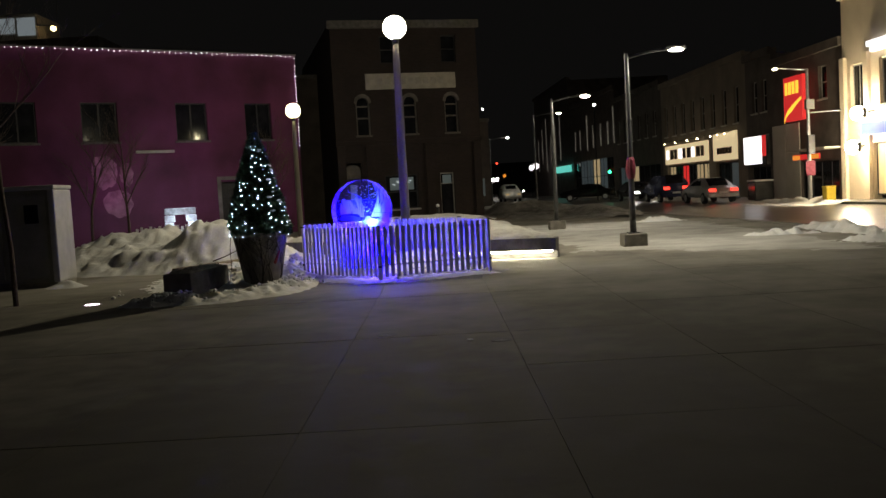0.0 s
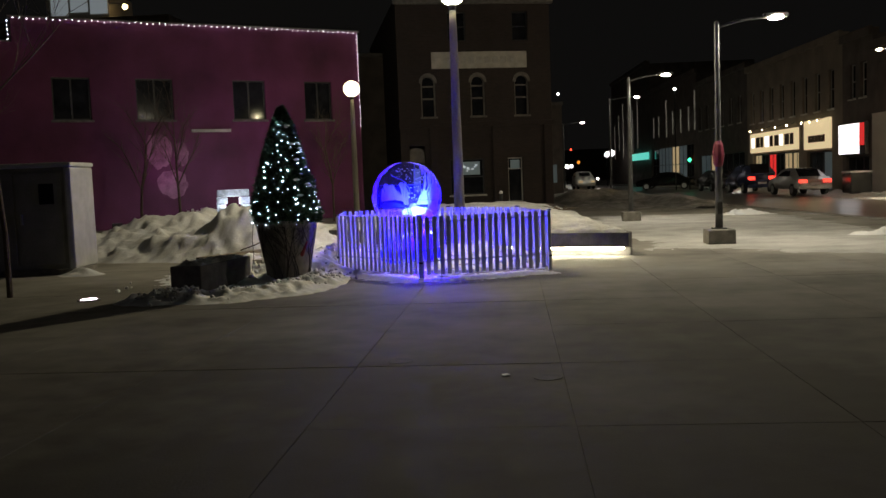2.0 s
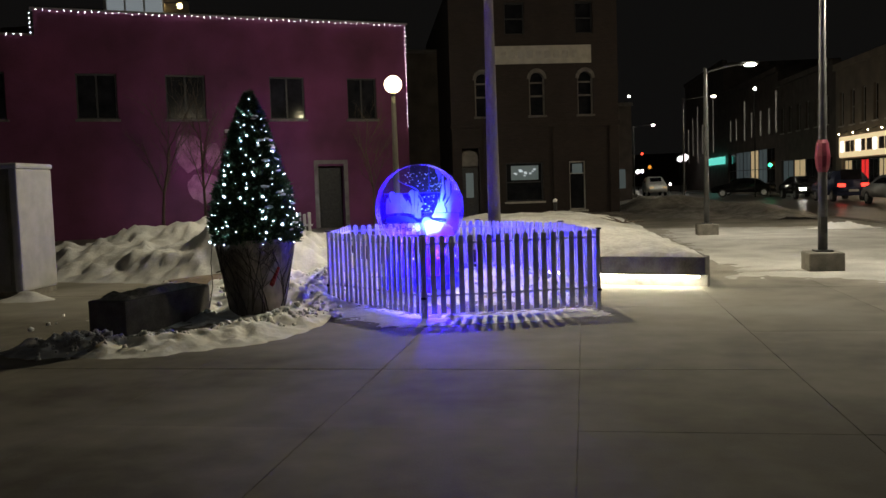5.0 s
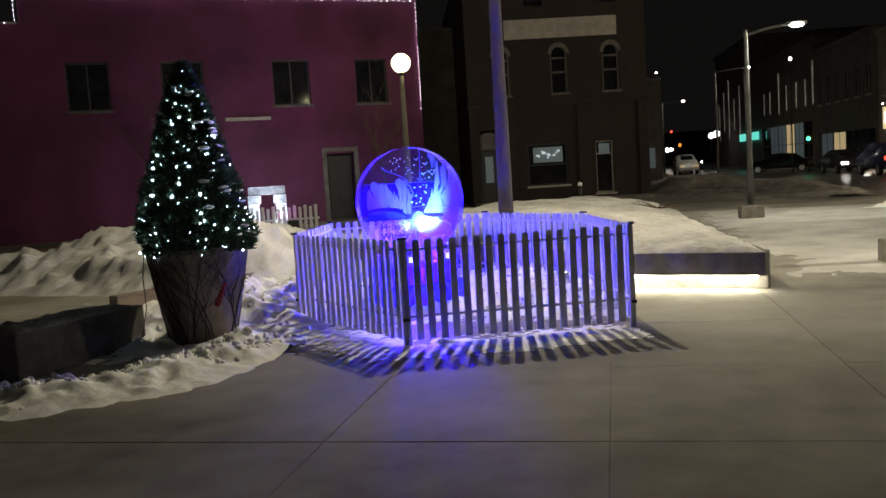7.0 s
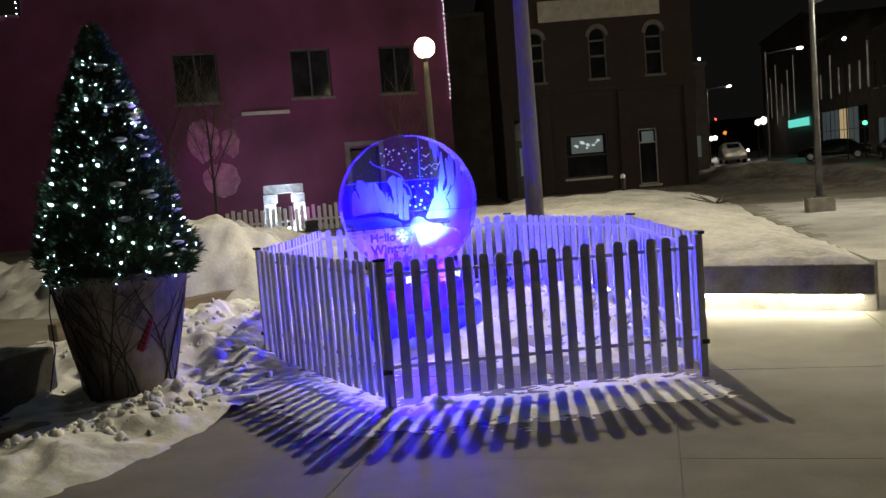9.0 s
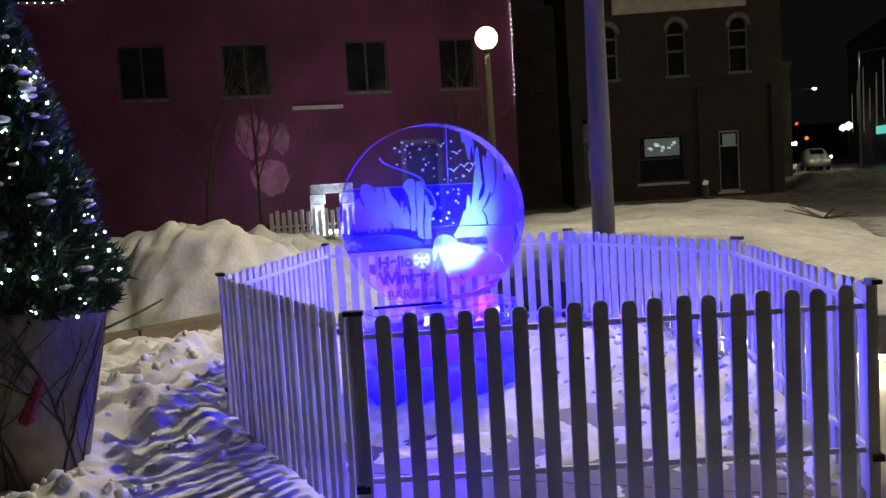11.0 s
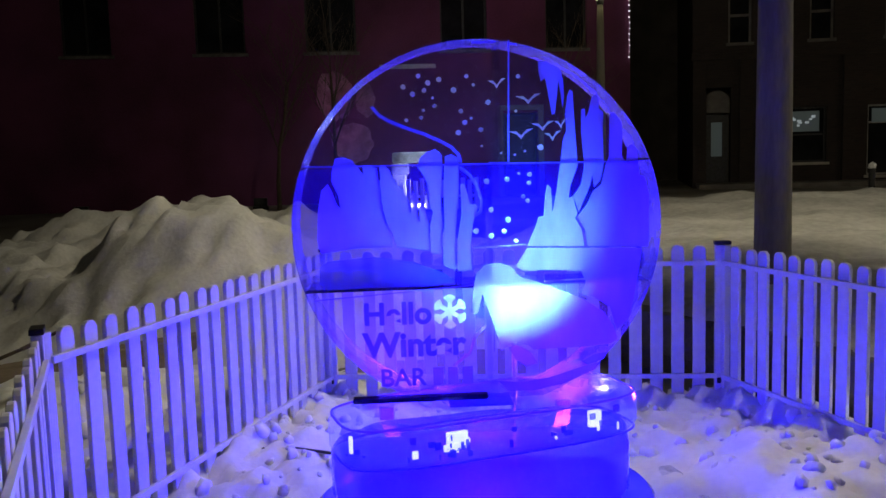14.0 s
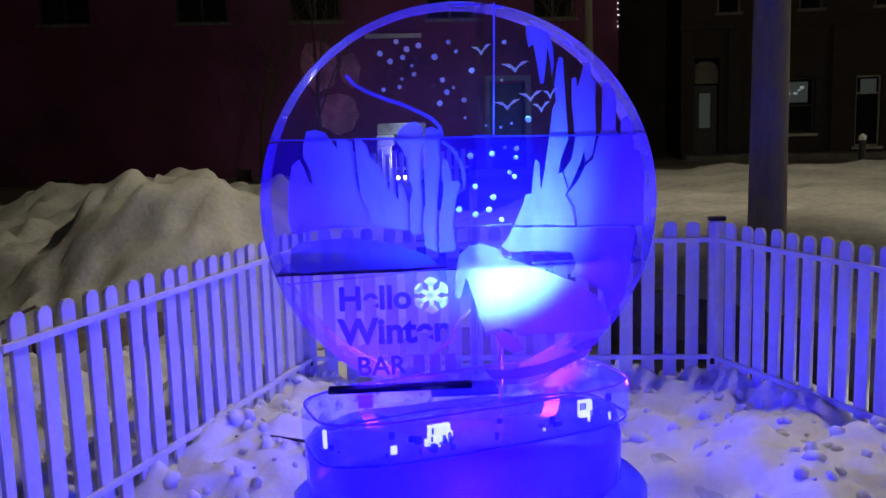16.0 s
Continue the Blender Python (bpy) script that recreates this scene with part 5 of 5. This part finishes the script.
# snowflake
for k in range(6):
    a = math.pi / 3 * k + math.pi / 6
    ux, uz = math.cos(a), math.sin(a)
    stroke("etched_snowflake_arm", [(-0.102, 0.941), (-0.102 + 0.058 * ux, 0.941 + 0.058 * uz)], 0.015, ICE_DOT)
    for t in (-1, 1):
        b = a + t * 0.75
        stroke("etched_snowflake_arm", [(-0.102 + 0.034 * ux, 0.941 + 0.034 * uz), (-0.102 + 0.034 * ux + 0.024 * math.cos(b), 0.941 + 0.034 * uz + 0.024 * math.sin(b))], 0.013, ICE_DOT)


def lettering(word, x, z, size, mat, bold=0.0):
    cu = bpy.data.curves.new("lettering", "FONT")
    cu.body, cu.size, cu.extrude, cu.offset = word, size, 0.003, bold
    tmp = bpy.data.objects.new("lettering_curve", cu)
    scene.collection.objects.link(tmp)
    me = bpy.data.meshes.new_from_object(tmp.evaluated_get(bpy.context.evaluated_depsgraph_get()))
    bpy.data.objects.remove(tmp)
    me.name = "lettering"
    me.materials.clear()
    me.materials.append(mat)
    ob = new("lettering", me)
    ob.parent = globe
    ob.matrix_local = pose(x, -0.004, z, 90, 0, 0)
    return ob


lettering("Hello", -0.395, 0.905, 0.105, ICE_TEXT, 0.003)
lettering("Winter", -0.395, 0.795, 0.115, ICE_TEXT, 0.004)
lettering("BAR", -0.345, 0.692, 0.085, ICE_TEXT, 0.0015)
for k in range(3):
    plate("etched_bar", [(-0.165 + 0.05 * k, 0.69), (-0.13 + 0.05 * k, 0.69), (-0.13 + 0.05 * k, 0.75), (-0.165 + 0.05 * k, 0.75)], ICE_TEXT)

# stepped base of ice slabs
def oval(bm, hx, hy, cy, z0, z1, wob=0.0, seed=0.0, n=56, power=(0.6, 0.4)):
    prof = [(0.94, z0), (1.0, z0 + 0.03), (1.0, z1 - 0.03), (0.955, z1)]
    rings = []
    for k, z in prof:
        ring = []
        for i in range(n):
            a = 2 * math.pi * i / n
            c, s = math.cos(a), math.sin(a)
            q = 1 + wob * noise.noise(Vector((2 * c, 2 * s, seed)))
            ring.append(bm.verts.new((hx * k * q * math.copysign(abs(c) ** power[0], c), cy + hy * k * q * math.copysign(abs(s) ** power[1], s), z)))
        rings.append(ring)
    for a, b in zip(rings, rings[1:]):
        for i in range(n):
            bm.faces.new((a[i], a[(i + 1) % n], b[(i + 1) % n], b[i]))
    bm.faces.new(rings[0][::-1]), bm.faces.new(rings[-1])
    return bm


SLAB = pose(0.015, 0.02, 0, 0, 0, 18)
slab = part("ice_slab", oval(bmesh.new(), 0.54, 0.215, 0.0, 0.49, 0.632, power=(0.6, 0.5)), ICE_SLAB, globe)
slab.matrix_local = SLAB
for hx, hy, z0, z1, wob, seed in ((0.53, 0.29, 0.27, 0.488, 0.14, 2), (0.62, 0.38, 0.0, 0.268, 0.18, 5)):
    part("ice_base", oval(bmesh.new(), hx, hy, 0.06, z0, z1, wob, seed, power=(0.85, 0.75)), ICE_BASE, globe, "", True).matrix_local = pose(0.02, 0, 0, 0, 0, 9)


def slab_point(a, k, z):
    """A point on the slab's rounded outline, k times its size."""
    c, q = math.cos(a), math.sin(a)
    return Vector((0.54 * k * math.copysign(abs(c) ** 0.6, c), 0.215 * k * math.copysign(abs(q) ** 0.5, q), z))


for z in (0.624, 0.497):
    bm = bmesh.new()
    ring = [slab_point(2 * math.pi * i / 56, 0.98, z) for i in range(56)]
    for a, b in zip(ring, ring[1:] + ring[:1]):
        tube(bm, a, b, 0.004, n=6)
    part("arris", bm, ICE_ETCH, slab, "frosted edge of the slab")
part("dark_band", boxed(-0.44, 0.02, -0.012, 0.035, 0.634, 0.650, bevel=0.004), ICE_DARK_BAND, globe, "dark strip painting the shade under the disc")
part("dark_band", boxed(-0.585, 0.0, 0.002, 0.05, 1.0185, 1.0215), ICE_DARK_BAND, globe, "dark strip painting the refraction in the seam between two blocks")
q = random.Random(19)
for u0, u1, count in ((-0.52, -0.47, 3), (-0.36, -0.14, 26), (0.0, 0.02, 2), (0.14, 0.22, 7), (0.27, 0.35, 6), (0.40, 0.42, 2)):
    for k in range(count):
        u = u0 + (u1 - u0) * (1 - q.random() ** 1.6)
        w, h = q.uniform(0.002, 0.011), q.uniform(0.003, 0.014)
        z = q.uniform(0.52, 0.585)
        v = -0.215 * (1 - min(0.999, abs(u) / 0.53) ** 3.33) ** 0.25 + 0.012
        part("glint_speck", boxed(u - w, u + w, v, v + 0.01, z - h, z + h, bevel=0.003), LED_GLINT if q.random() < 0.22 else ICE_TEXT, slab)

# lamps behind the ice, and their cable
led = thing("led_spot", DISC @ pose(0.15, 0.32, 0.2), "small pale blue lamp on a stem behind the ice", "light fixture")
part("stem", tube(bmesh.new(), (0, 0, 0), (0, 0, 0.74), 0.008, n=8), STEEL, led)
part("lens", ball(bmesh.new(), (0, 0, 0.762), 0.022, 2), LED_CYAN, led, "", True)
light_in("pale_blue_light", "SPOT", look(DISC @ Vector((0.15, 0.29, 0.98)), DISC @ Vector((0.09, 0.0, 1.12))), 900, (0.14, 0.72, 1.0), 0.04, 104)
for u in (-0.34, 0.36):
    fl = thing("added_blue_light", DISC @ pose(u, 0.42, 0.27), "small added light behind the ice, standing in for its inner blue glow", "light fixture", "blue floodlights")
    part("bracket", boxed(-0.006, 0.006, 0.04, 0.05, 0, 0.16), STEEL, fl)
    part("housing", boxed(-0.03, 0.03, 0.035, 0.06, 0.16, 0.215, bevel=0.008), STEEL, fl)
    part("lens", boxed(-0.025, 0.025, 0.026, 0.033, 0.165, 0.21), LED_BLUE, fl)
    light_in("blue_beam", "SPOT", look(DISC @ Vector((u, 0.44, 0.5)), DISC @ Vector((u * 0.55, 0.0, 1.32))), 760, (0.15, 0.014, 1.0), 0.03, 125)
part("core_shield", boxed(-0.11, 0.11, 0.03, 0.17, 0.598, 0.604), BLACK, globe, "black plate added under the disc to block the core light")
light_in("blue_core_light", "POINT", DISC @ pose(0.0, 0.08, 0.38), 800, (0.012, 0.0008, 1.0), 0.06)
light_in("added_glow_spot", "SPOT", look(DISC @ Vector((0.0, -0.36, 0.34)), (-1.02, 15.35, 0.0)), 1500, (0.03, 0.002, 1.0), 0.12, 28)
for u0, u1, v in ((-0.215, -0.145, -0.19), (-0.508, -0.498, -0.09), (0.30, 0.345, -0.185)):
    part("led_module", boxed(u0, u1, v, v + 0.02, 0.535, 0.59, bevel=0.004), LED_GLINT, slab, "small light module frozen into the slab")
bm = bmesh.new()
pts = [(0.36, 0.24, 0.64), (0.46, 0.235, 0.76), (0.56, 0.225, 0.92), (0.615, 0.22, 1.06), (0.60, 0.22, 1.12)]
for a, b in zip(pts, pts[1:]):
    tube(bm, a, b, 0.009, n=8)
cable = part("cable", bm, RUBBER)
cable.matrix_world = DISC
tagged(cable, "black rubber power cable curving behind the ice", "cable")
bm = bmesh.new()
pts = [(-2.1, 18.0, 0.24), (-2.37, 18.27, 0.22), (-2.57, 18.27, 0.22), (-2.76, 18.22, 0.21), (-2.86, 18.1, 0.18)]
for a, b in zip(pts, pts[1:]):
    tube(bm, a, b, 0.007, n=6)
tagged(part("cable", bm, RUBBER), "thin black cable lying over the snow", "cable")
bm = boxed(-0.03, 0.03, -0.28, 0.28, 0.0, 0.05, bevel=0.012)
shard = part("ice_shard", bm, ICE_SLAB)
shard.matrix_world = pose(-0.92, 18.55, 0.11, 0, 0, 38)
tagged(shard, "clear ice offcut lying on the trampled snow", "ice")

# ---- potted evergreen ----
TREE = pose(-3.31, 16.03, 0.0)
pot = thing("tree_pot", TREE, "tall tapered grey pot printed with bare twigs", "plant pot")
POT_FACE = surface("printed_pot_face", (0.07, 0.06, 0.055), (0.24, 0.21, 0.19), 3.5, 0.6, 0, 0.05, 20, 0, 0.004, (1, 1, 0.4))
part("body", lathe(bmesh.new(), [(0.30, 0.0), (0.315, 0.01), (0.49, 0.93), (0.50, 0.95), (0.47, 0.95), (0.46, 0.90)], 40), POT_FACE, pot, "", True)
part("soil", lathe(bmesh.new(), [(0.01, 0.88), (0.46, 0.88), (0.46, 0.899)], 24), BARK, pot)
TWIG = surface("printed_twig", (0.015, 0.012, 0.01), (0.05, 0.04, 0.035), 9, 0.6)


def pot_point(a, z, out=0.003):
    r = 0.315 + (0.49 - 0.315) * z / 0.93 + out
    return Vector((r * math.cos(a), r * math.sin(a), z))


rng = random.Random(7)
for k in range(15):
    bm = bmesh.new()
    a, z = rng.uniform(-math.pi, 0.2), rng.uniform(0.02, 0.1)
    da, w = rng.uniform(-0.07, 0.07), rng.uniform(0.004, 0.013)
    stems = [(a, z, da, w, 12)]
    while stems:
        a, z, da, w, n = stems.pop()
        for i in range(n):
            a2, z2 = a + da + rng.uniform(-0.03, 0.03), z + rng.uniform(0.05, 0.085)
            if z2 > 0.9:
                break
            tube(bm, pot_point(a, z), pot_point(a2, z2), w, w * 0.9, 5)
            if rng.random() < 0.32 and len(bm.verts) < 500:
                stems.append((a2, z2, da + rng.choice((-1, 1)) * rng.uniform(0.06, 0.13), w * 0.6, 5))
            a, z, w = a2, z2, w * 0.92
    if len(bm.verts):
        part("printed_twig", bm, TWIG, pot)
    else:
        bm.free()
bm = bmesh.new()
for i in range(6):
    ball(bm, pot_point(-0.72 + 0.035 * i, 0.42 + 0.035 * i, -0.012), 0.045 - 0.003 * i, 1)
part("printed_red_blot", bm, surface("printed_red", (0.18, 0.01, 0.01), (0.3, 0.02, 0.02), 9, 0.6), pot, "dull red printed blot")

tree = thing("potted_evergreen", TREE @ pose(0, 0, 0.88), "small conical evergreen with frosted tips and fairy lights", "tree")
part("trunk", tube(bmesh.new(), (0, 0, 0), (0, 0, 1.7), 0.05, 0.012, 10), BARK, tree)
part("inner_foliage", lathe(bmesh.new(), [(0.33 * (1 - f) ** 0.78 + 0.005, 0.05 + 1.7 * f) for f in [i / 12 for i in range(13)]], 18), NEEDLE, tree)


def crown_radius(f):
    return 0.58 * (1 - f) ** 0.78 * (1 if f > 0.06 else 0.88) + 0.008


verts, faces = [], []
for i in range(42000):
    f = rng.random() ** 1.5
    a = rng.uniform(0, 2 * math.pi)
    rad = crown_radius(f) * (1 + 0.17 * noise.noise(Vector((2.6 * math.cos(a), 2.6 * math.sin(a), f * 7)))) * math.sqrt(rng.uniform(0.42, 1.0))
    base = Vector((rad * math.cos(a), rad * math.sin(a), 0.04 + 1.78 * f + rng.uniform(-0.03, 0.03)))
    out = Vector((math.cos(a), math.sin(a), rng.uniform(-0.1, 1.3))).normalized()
    out = (out + 0.5 * Vector((rng.uniform(-1, 1), rng.uniform(-1, 1), rng.uniform(-1, 1)))).normalized()
    side = out.cross(Vector((rng.uniform(-1, 1), rng.uniform(-1, 1), rng.uniform(-1, 1)))).normalized() * rng.uniform(0.007, 0.013)
    L = rng.uniform(0.04, 0.085)
    k = len(verts)
    verts += [base - side, base + side, base + out * L]
    faces.append((k, k + 1, k + 2))
me = bpy.data.meshes.new("crown")
me.from_pydata(verts, [], faces)
me.materials.append(NEEDLE)
crown = new("crown", me)
crown.parent = tree
tagged(crown, "dense dark green needles")
for i in range(44):
    a, f = rng.uniform(-0.9, 1.3), rng.uniform(0.05, 0.85)
    r = crown_radius(f) * 0.98
    bm = ball(bmesh.new(), (0, 0, 0), rng.uniform(0.025, 0.06), 2, 0.35)
    for v in bm.verts:
        v.co *= 1 + 0.35 * noise.noise(v.co * 30 + Vector((i, 0, 0)))
    o = part("snow_tuft", bm, SNOW, tree, "", True)
    o.matrix_local = pose(r * math.cos(a), r * math.sin(a), 0.06 + 1.78 * f)
fairy = thing("fairy_lights", TREE @ pose(0, 0, 0.88), "cool white fairy lights wound round the evergreen", "string lights")
wire = bmesh.new()
last = None
for i in range(290):
    f = (i / 290) ** 1.25 * 0.97
    a = -i * 0.29 + rng.uniform(-0.2, 0.2)
    r = crown_radius(f) * (1.0 + 0.05 * math.sin(i * 2.3))
    p = Vector((r * math.cos(a), r * math.sin(a), 0.05 + 1.78 * f + rng.uniform(-0.05, 0.05)))
    shared("bulb", BULB_MESH, fairy, Matrix.Translation(p) @ Matrix.Scale(rng.choice((0.5, 0.6, 0.8, 1.1, 1.6)), 4))
    if last and i % 2 == 0:
        tube(wire, last, p * 0.985, 0.0025, n=4)
    if i % 2 == 0:
        last = p * 0.985
part("wire", wire, RUBBER, fairy)
bm = bmesh.new()
pts = [(-0.50, -0.12, 0.08), (-0.53, -0.14, -0.2), (-0.52, -0.14, -0.5), (-0.56, -0.2, -0.8), (-0.72, -0.3, -0.86)]
for a, b in zip(pts, pts[1:]):
    tube(bm, a, b, 0.005, n=6)
part("lead", bm, RUBBER, fairy)

# ---- bench, cabinet, ground light, edging ----
bench = thing("stone_bench", pose(-4.45, 13.95, 0, 0, 0, 82), "low dark stone block bench with snow on it", "bench")
part("block", boxed(0.45, 2.1, -0.24, 0.24, 0, 0.40, bevel=0.02), STONE_DARK, bench)
bm = bmesh.new()
bmesh.ops.create_grid(bm, x_segments=40, y_segments=12, size=0.5)
for v in bm.verts:
    e = min(0.5 - abs(v.co.x), 0.5 - abs(v.co.y))
    v.co = Vector((1.25 + 1.5 * v.co.x, 0.44 * v.co.y, 0.398 + min(1, 9 * e) * (0.045 + 0.05 * lumps(2 * v.co.x, 2 * v.co.y, 2.5, 91))))
part("snow_crust", bm, SNOW_DUSTY, bench, "thin crust of dirty snow", True)
edge = thing("timber_edging", pose(-5.5, 18.0, 0.06, 0, 0, 66), "low weathered timber edging half buried in snow", "edging")
for k in range(2):
    part("timber", boxed(0 + 1.3 * k, 1.28 + 1.3 * k, -0.09, 0.09, 0, 0.18, bevel=0.015), TIMBER, edge)
low = thing("low_brick_wall", pose(-4.05, 16.75, 0, 0, 0, 70), "low pale block edging beside the pot", "wall")
for j in range(3):
    for k in range(4):
        part("brick", boxed(0.02 + 0.21 * k + 0.1 * (j % 2), 0.22 + 0.21 * k + 0.1 * (j % 2), -0.1, 0.1, 0.09 * j, 0.09 * j + 0.084, bevel=0.006), STONE, low)

cab = thing("utility_cabinet", pose(-7.85, 18.0, 0, 0, 0, 4), "tall grey metal utility cabinet with a small dark window", "cabinet")
part("body", boxed(-1.75, -0.06, 0.02, 0.95, 0.1, 2.0, bevel=0.02), CABINET, cab)
part("corner_post", boxed(-0.14, 0.0, -0.02, 1.0, 0.1, 2.0, bevel=0.04), CABINET_EDGE, cab, "pale rounded edge post")
part("roof", boxed(-1.8, 0.02, -0.04, 1.02, 2.002, 2.09, bevel=0.04), CABINET_EDGE, cab, "pale roof with rounded edges")
part("plinth", boxed(-1.75, -0.02, 0.02, 0.98, -0.03, 0.1, bevel=0.01), CONCRETE_BASE, cab)
cd = part("door", boxed(-1.05, -0.2, -0.008, 0.016, 0.2, 1.9, bevel=0.006), CABINET, cab)
part("window", boxed(-0.62, -0.34, -0.016, -0.009, 1.32, 1.7, bevel=0.004), GLASS_DARK, cd)
part("handle", boxed(-0.98, -0.94, -0.05, -0.009, 0.95, 1.15, bevel=0.008), STEEL, cd)
cd = part("door", boxed(-1.72, -1.1, -0.008, 0.016, 0.2, 1.9, bevel=0.006), CABINET, cab)
for k in range(7):
    part("louvre", boxed(-1.6, -1.22, -0.02, -0.009, 0.4 + 0.06 * k, 0.43 + 0.06 * k), CABINET, cd)
heap("cabinet_snow", -8.2, -7.0, 17.2, 18.1, 0.05, lambda x, y: 0.15 * gauss(x, y, -7.65, 17.75, 0.35, 0.22) * (1 + 0.6 * lumps(x, y, 4, 81)) - 0.03, SNOW, "small snow heap at the foot of the cabinet", "snow")

gl = thing("ground_light", pose(-5.65, 14.02, 0), "recessed round ground light glowing faintly pink", "ground light")
part("ring", lathe(bmesh.new(), [(0.15, -0.02), (0.15, 0.012), (0.11, 0.014)], 24), STEEL, gl)
part("lens", lathe(bmesh.new(), [(0.01, 0.0), (0.11, 0.005), (0.11, 0.018), (0.02, 0.024)], 24), glow("ground_lens", (1.0, 0.78, 0.95), 9), gl)


# ---- bare trees ----
def bare_tree(x, y, h, seed, label, r=0.05):
    t = thing("bare_tree", pose(x, y, 0), label, "tree", "bare trees")
    q = random.Random(seed)
    trunk, twigs = bmesh.new(), bmesh.new()

    def limb(bm, a, d, L, w, level):
        for i in range(4):
            b = a + d * (L / 4)
            tube(bm, a, b, w, w * 0.85, 6 if level else 9)
            a, w = b, w * 0.85
            d = (d + 0.16 * Vector((q.uniform(-1, 1), q.uniform(-1, 1), q.uniform(-0.3, 0.7)))).normalized()
            if level < 3 and (level or i):
                for _ in range(2):
                    s = (d * 0.75 + 0.8 * Vector((q.uniform(-1, 1), q.uniform(-1, 1), q.uniform(-0.1, 0.8)))).normalized()
                    limb(twigs, a, s, L * 0.5, w * 0.55, level + 1)
    limb(trunk, Vector((0, 0, -0.03)), Vector((0, 0, 1)), h * 0.75, r, 0)
    part("trunk", trunk, BARK, t)
    part("crown", twigs, BARK, t)
    return t


bare_tree(-7.15, 14.6, 5.2, 3, "slender bare young tree rising from the paving", 0.045)
bare_tree(-13.15, 33.2, 4.3, 5, "small bare tree before the magenta wall", 0.06)
bare_tree(-12.1, 34.2, 4.6, 8, "small bare tree before the magenta wall", 0.06)
bare_tree(-7.0, 37.6, 4.0, 12, "small bare tree at the corner of the alley", 0.05)

# ---- small lit ice arch with its ice fence ----
arch = thing("ice_arch", pose(-10.45, 35.4, 0.0, 0, 0, 20), "small arch of white-lit ice blocks", "ice sculpture")
for z in range(4):
    for side in (-1, 1):
        wide = 0.24 if z in (1, 2) else 0.17
        part("ice_block", boxed(side * 0.38 - 0.34 + wide if side > 0 else -0.62, 0.62 if side > 0 else -0.04 - wide, -0.17, 0.17, 0.28 * z + 0.05, 0.28 * z + 0.32, bevel=0.03), ICE_WHITE, arch)
part("ice_block", boxed(-0.6, 0.6, -0.18, 0.18, 1.18, 1.45, bevel=0.05), ICE_WHITE, arch)
part("plinth", boxed(-0.8, 0.8, -0.4, 0.4, -0.03, 0.05), SNOW, arch)
part("light_bar", boxed(-0.2, 0.2, -0.05, 0.05, 0.06, 0.12), LED_WHITE, arch)
light_in("ice_arch_light", "POINT", pose(-10.45, 35.4, 0.6), 140, (0.85, 0.93, 1.0), 0.05)
ifence = thing("small_picket_fence", pose(-11.9, 34.3, 0.0, 0, 0, 22), "low white picket fence beside the lit ice arch", "fence")
for k in range(20):
    part("picket", boxed(0.17 * k, 0.17 * k + 0.1, -0.05, 0.05, 0.0, 0.72 + 0.06 * (k % 2), bevel=0.015), PICKET, ifence)
part("rail", boxed(0, 3.4, 0.052, 0.08, 0.3, 0.36), PICKET, ifence)

# ---- small things on the paving ----
for x, y in ((-0.66, 9.4), (0.53, 8.7)):
    cvr = thing("valve_cover", pose(x, y, 0), "round cast-iron cover set flush in the paving", "cover")
    part("rim", lathe(bmesh.new(), [(0.11, -0.02), (0.11, 0.003), (0.09, 0.004)], 24), STONE_DARK, cvr)
    part("lid", lathe(bmesh.new(), [(0.02, -0.01), (0.085, -0.01), (0.085, 0.003), (0.03, 0.004)], 20), CONCRETE_BASE, cvr)
lit = part("paper_scrap", ball(bmesh.new(), (0.22, 8.78, 0.006), 0.04, 1, 0.2), CAR_WHITE)
tagged(lit, "small crumpled white scrap of paper", "litter")
bm = bmesh.new()
pts = [(-4.75, 18.1, 0.34), (-4.5, 18.15, 0.42), (-4.3, 18.35, 0.52), (-4.22, 18.6, 0.6)]
for a, b in zip(pts, pts[1:]):
    tube(bm, a, b, 0.012, 0.009, 6)
tagged(part("fallen_twig", bm, BARK), "bent dark twig stuck in the snow", "twig")
bm = bmesh.new()
for i in range(9):
    a = rng.uniform(0, 6.28)
    tube(bm, (1.55, 25.4, 0.6), (1.55 + 0.5 * math.cos(a), 25.4 + 0.5 * math.sin(a), 0.62 + 0.15 * rng.random()), 0.015, 0.006, 5)
tagged(part("dry_shrub", bm, BARK), "dark dry twigs poking out of the snow", "shrub")
bol = thing("bollard_light", pose(-0.1, 30.6, 0), "thin dark bollard with a pale top", "bollard")
part("post", tube(bmesh.new(), (0, 0, -0.03), (0, 0, 1.0), 0.05), BLACK, bol)
part("cap", ball(bmesh.new(), (0, 0, 1.03), 0.07, 1), PICKET, bol)

# ---- paving slabs of the square ----
square = new("pavement_square")
tagged(square, "large concrete paving slabs with recessed joints", "pavement", "", "structure")
bm = boxed(-0.82, 0.82, -0.9, 0.9, -0.06, 0.0)
bmesh.ops.scale(bm, vec=((1.64 - 0.005) / 1.64, (1.8 - 0.005) / 1.8, 1), verts=bm.verts)
bmesh.ops.bevel(bm, geom=[e for e in bm.edges if min(v.co.z for v in e.verts) > -0.01], offset=0.0015, segments=1, affect="EDGES")
slab_me = bpy.data.meshes.new("slab")
bm.to_mesh(slab_me)
bm.free()
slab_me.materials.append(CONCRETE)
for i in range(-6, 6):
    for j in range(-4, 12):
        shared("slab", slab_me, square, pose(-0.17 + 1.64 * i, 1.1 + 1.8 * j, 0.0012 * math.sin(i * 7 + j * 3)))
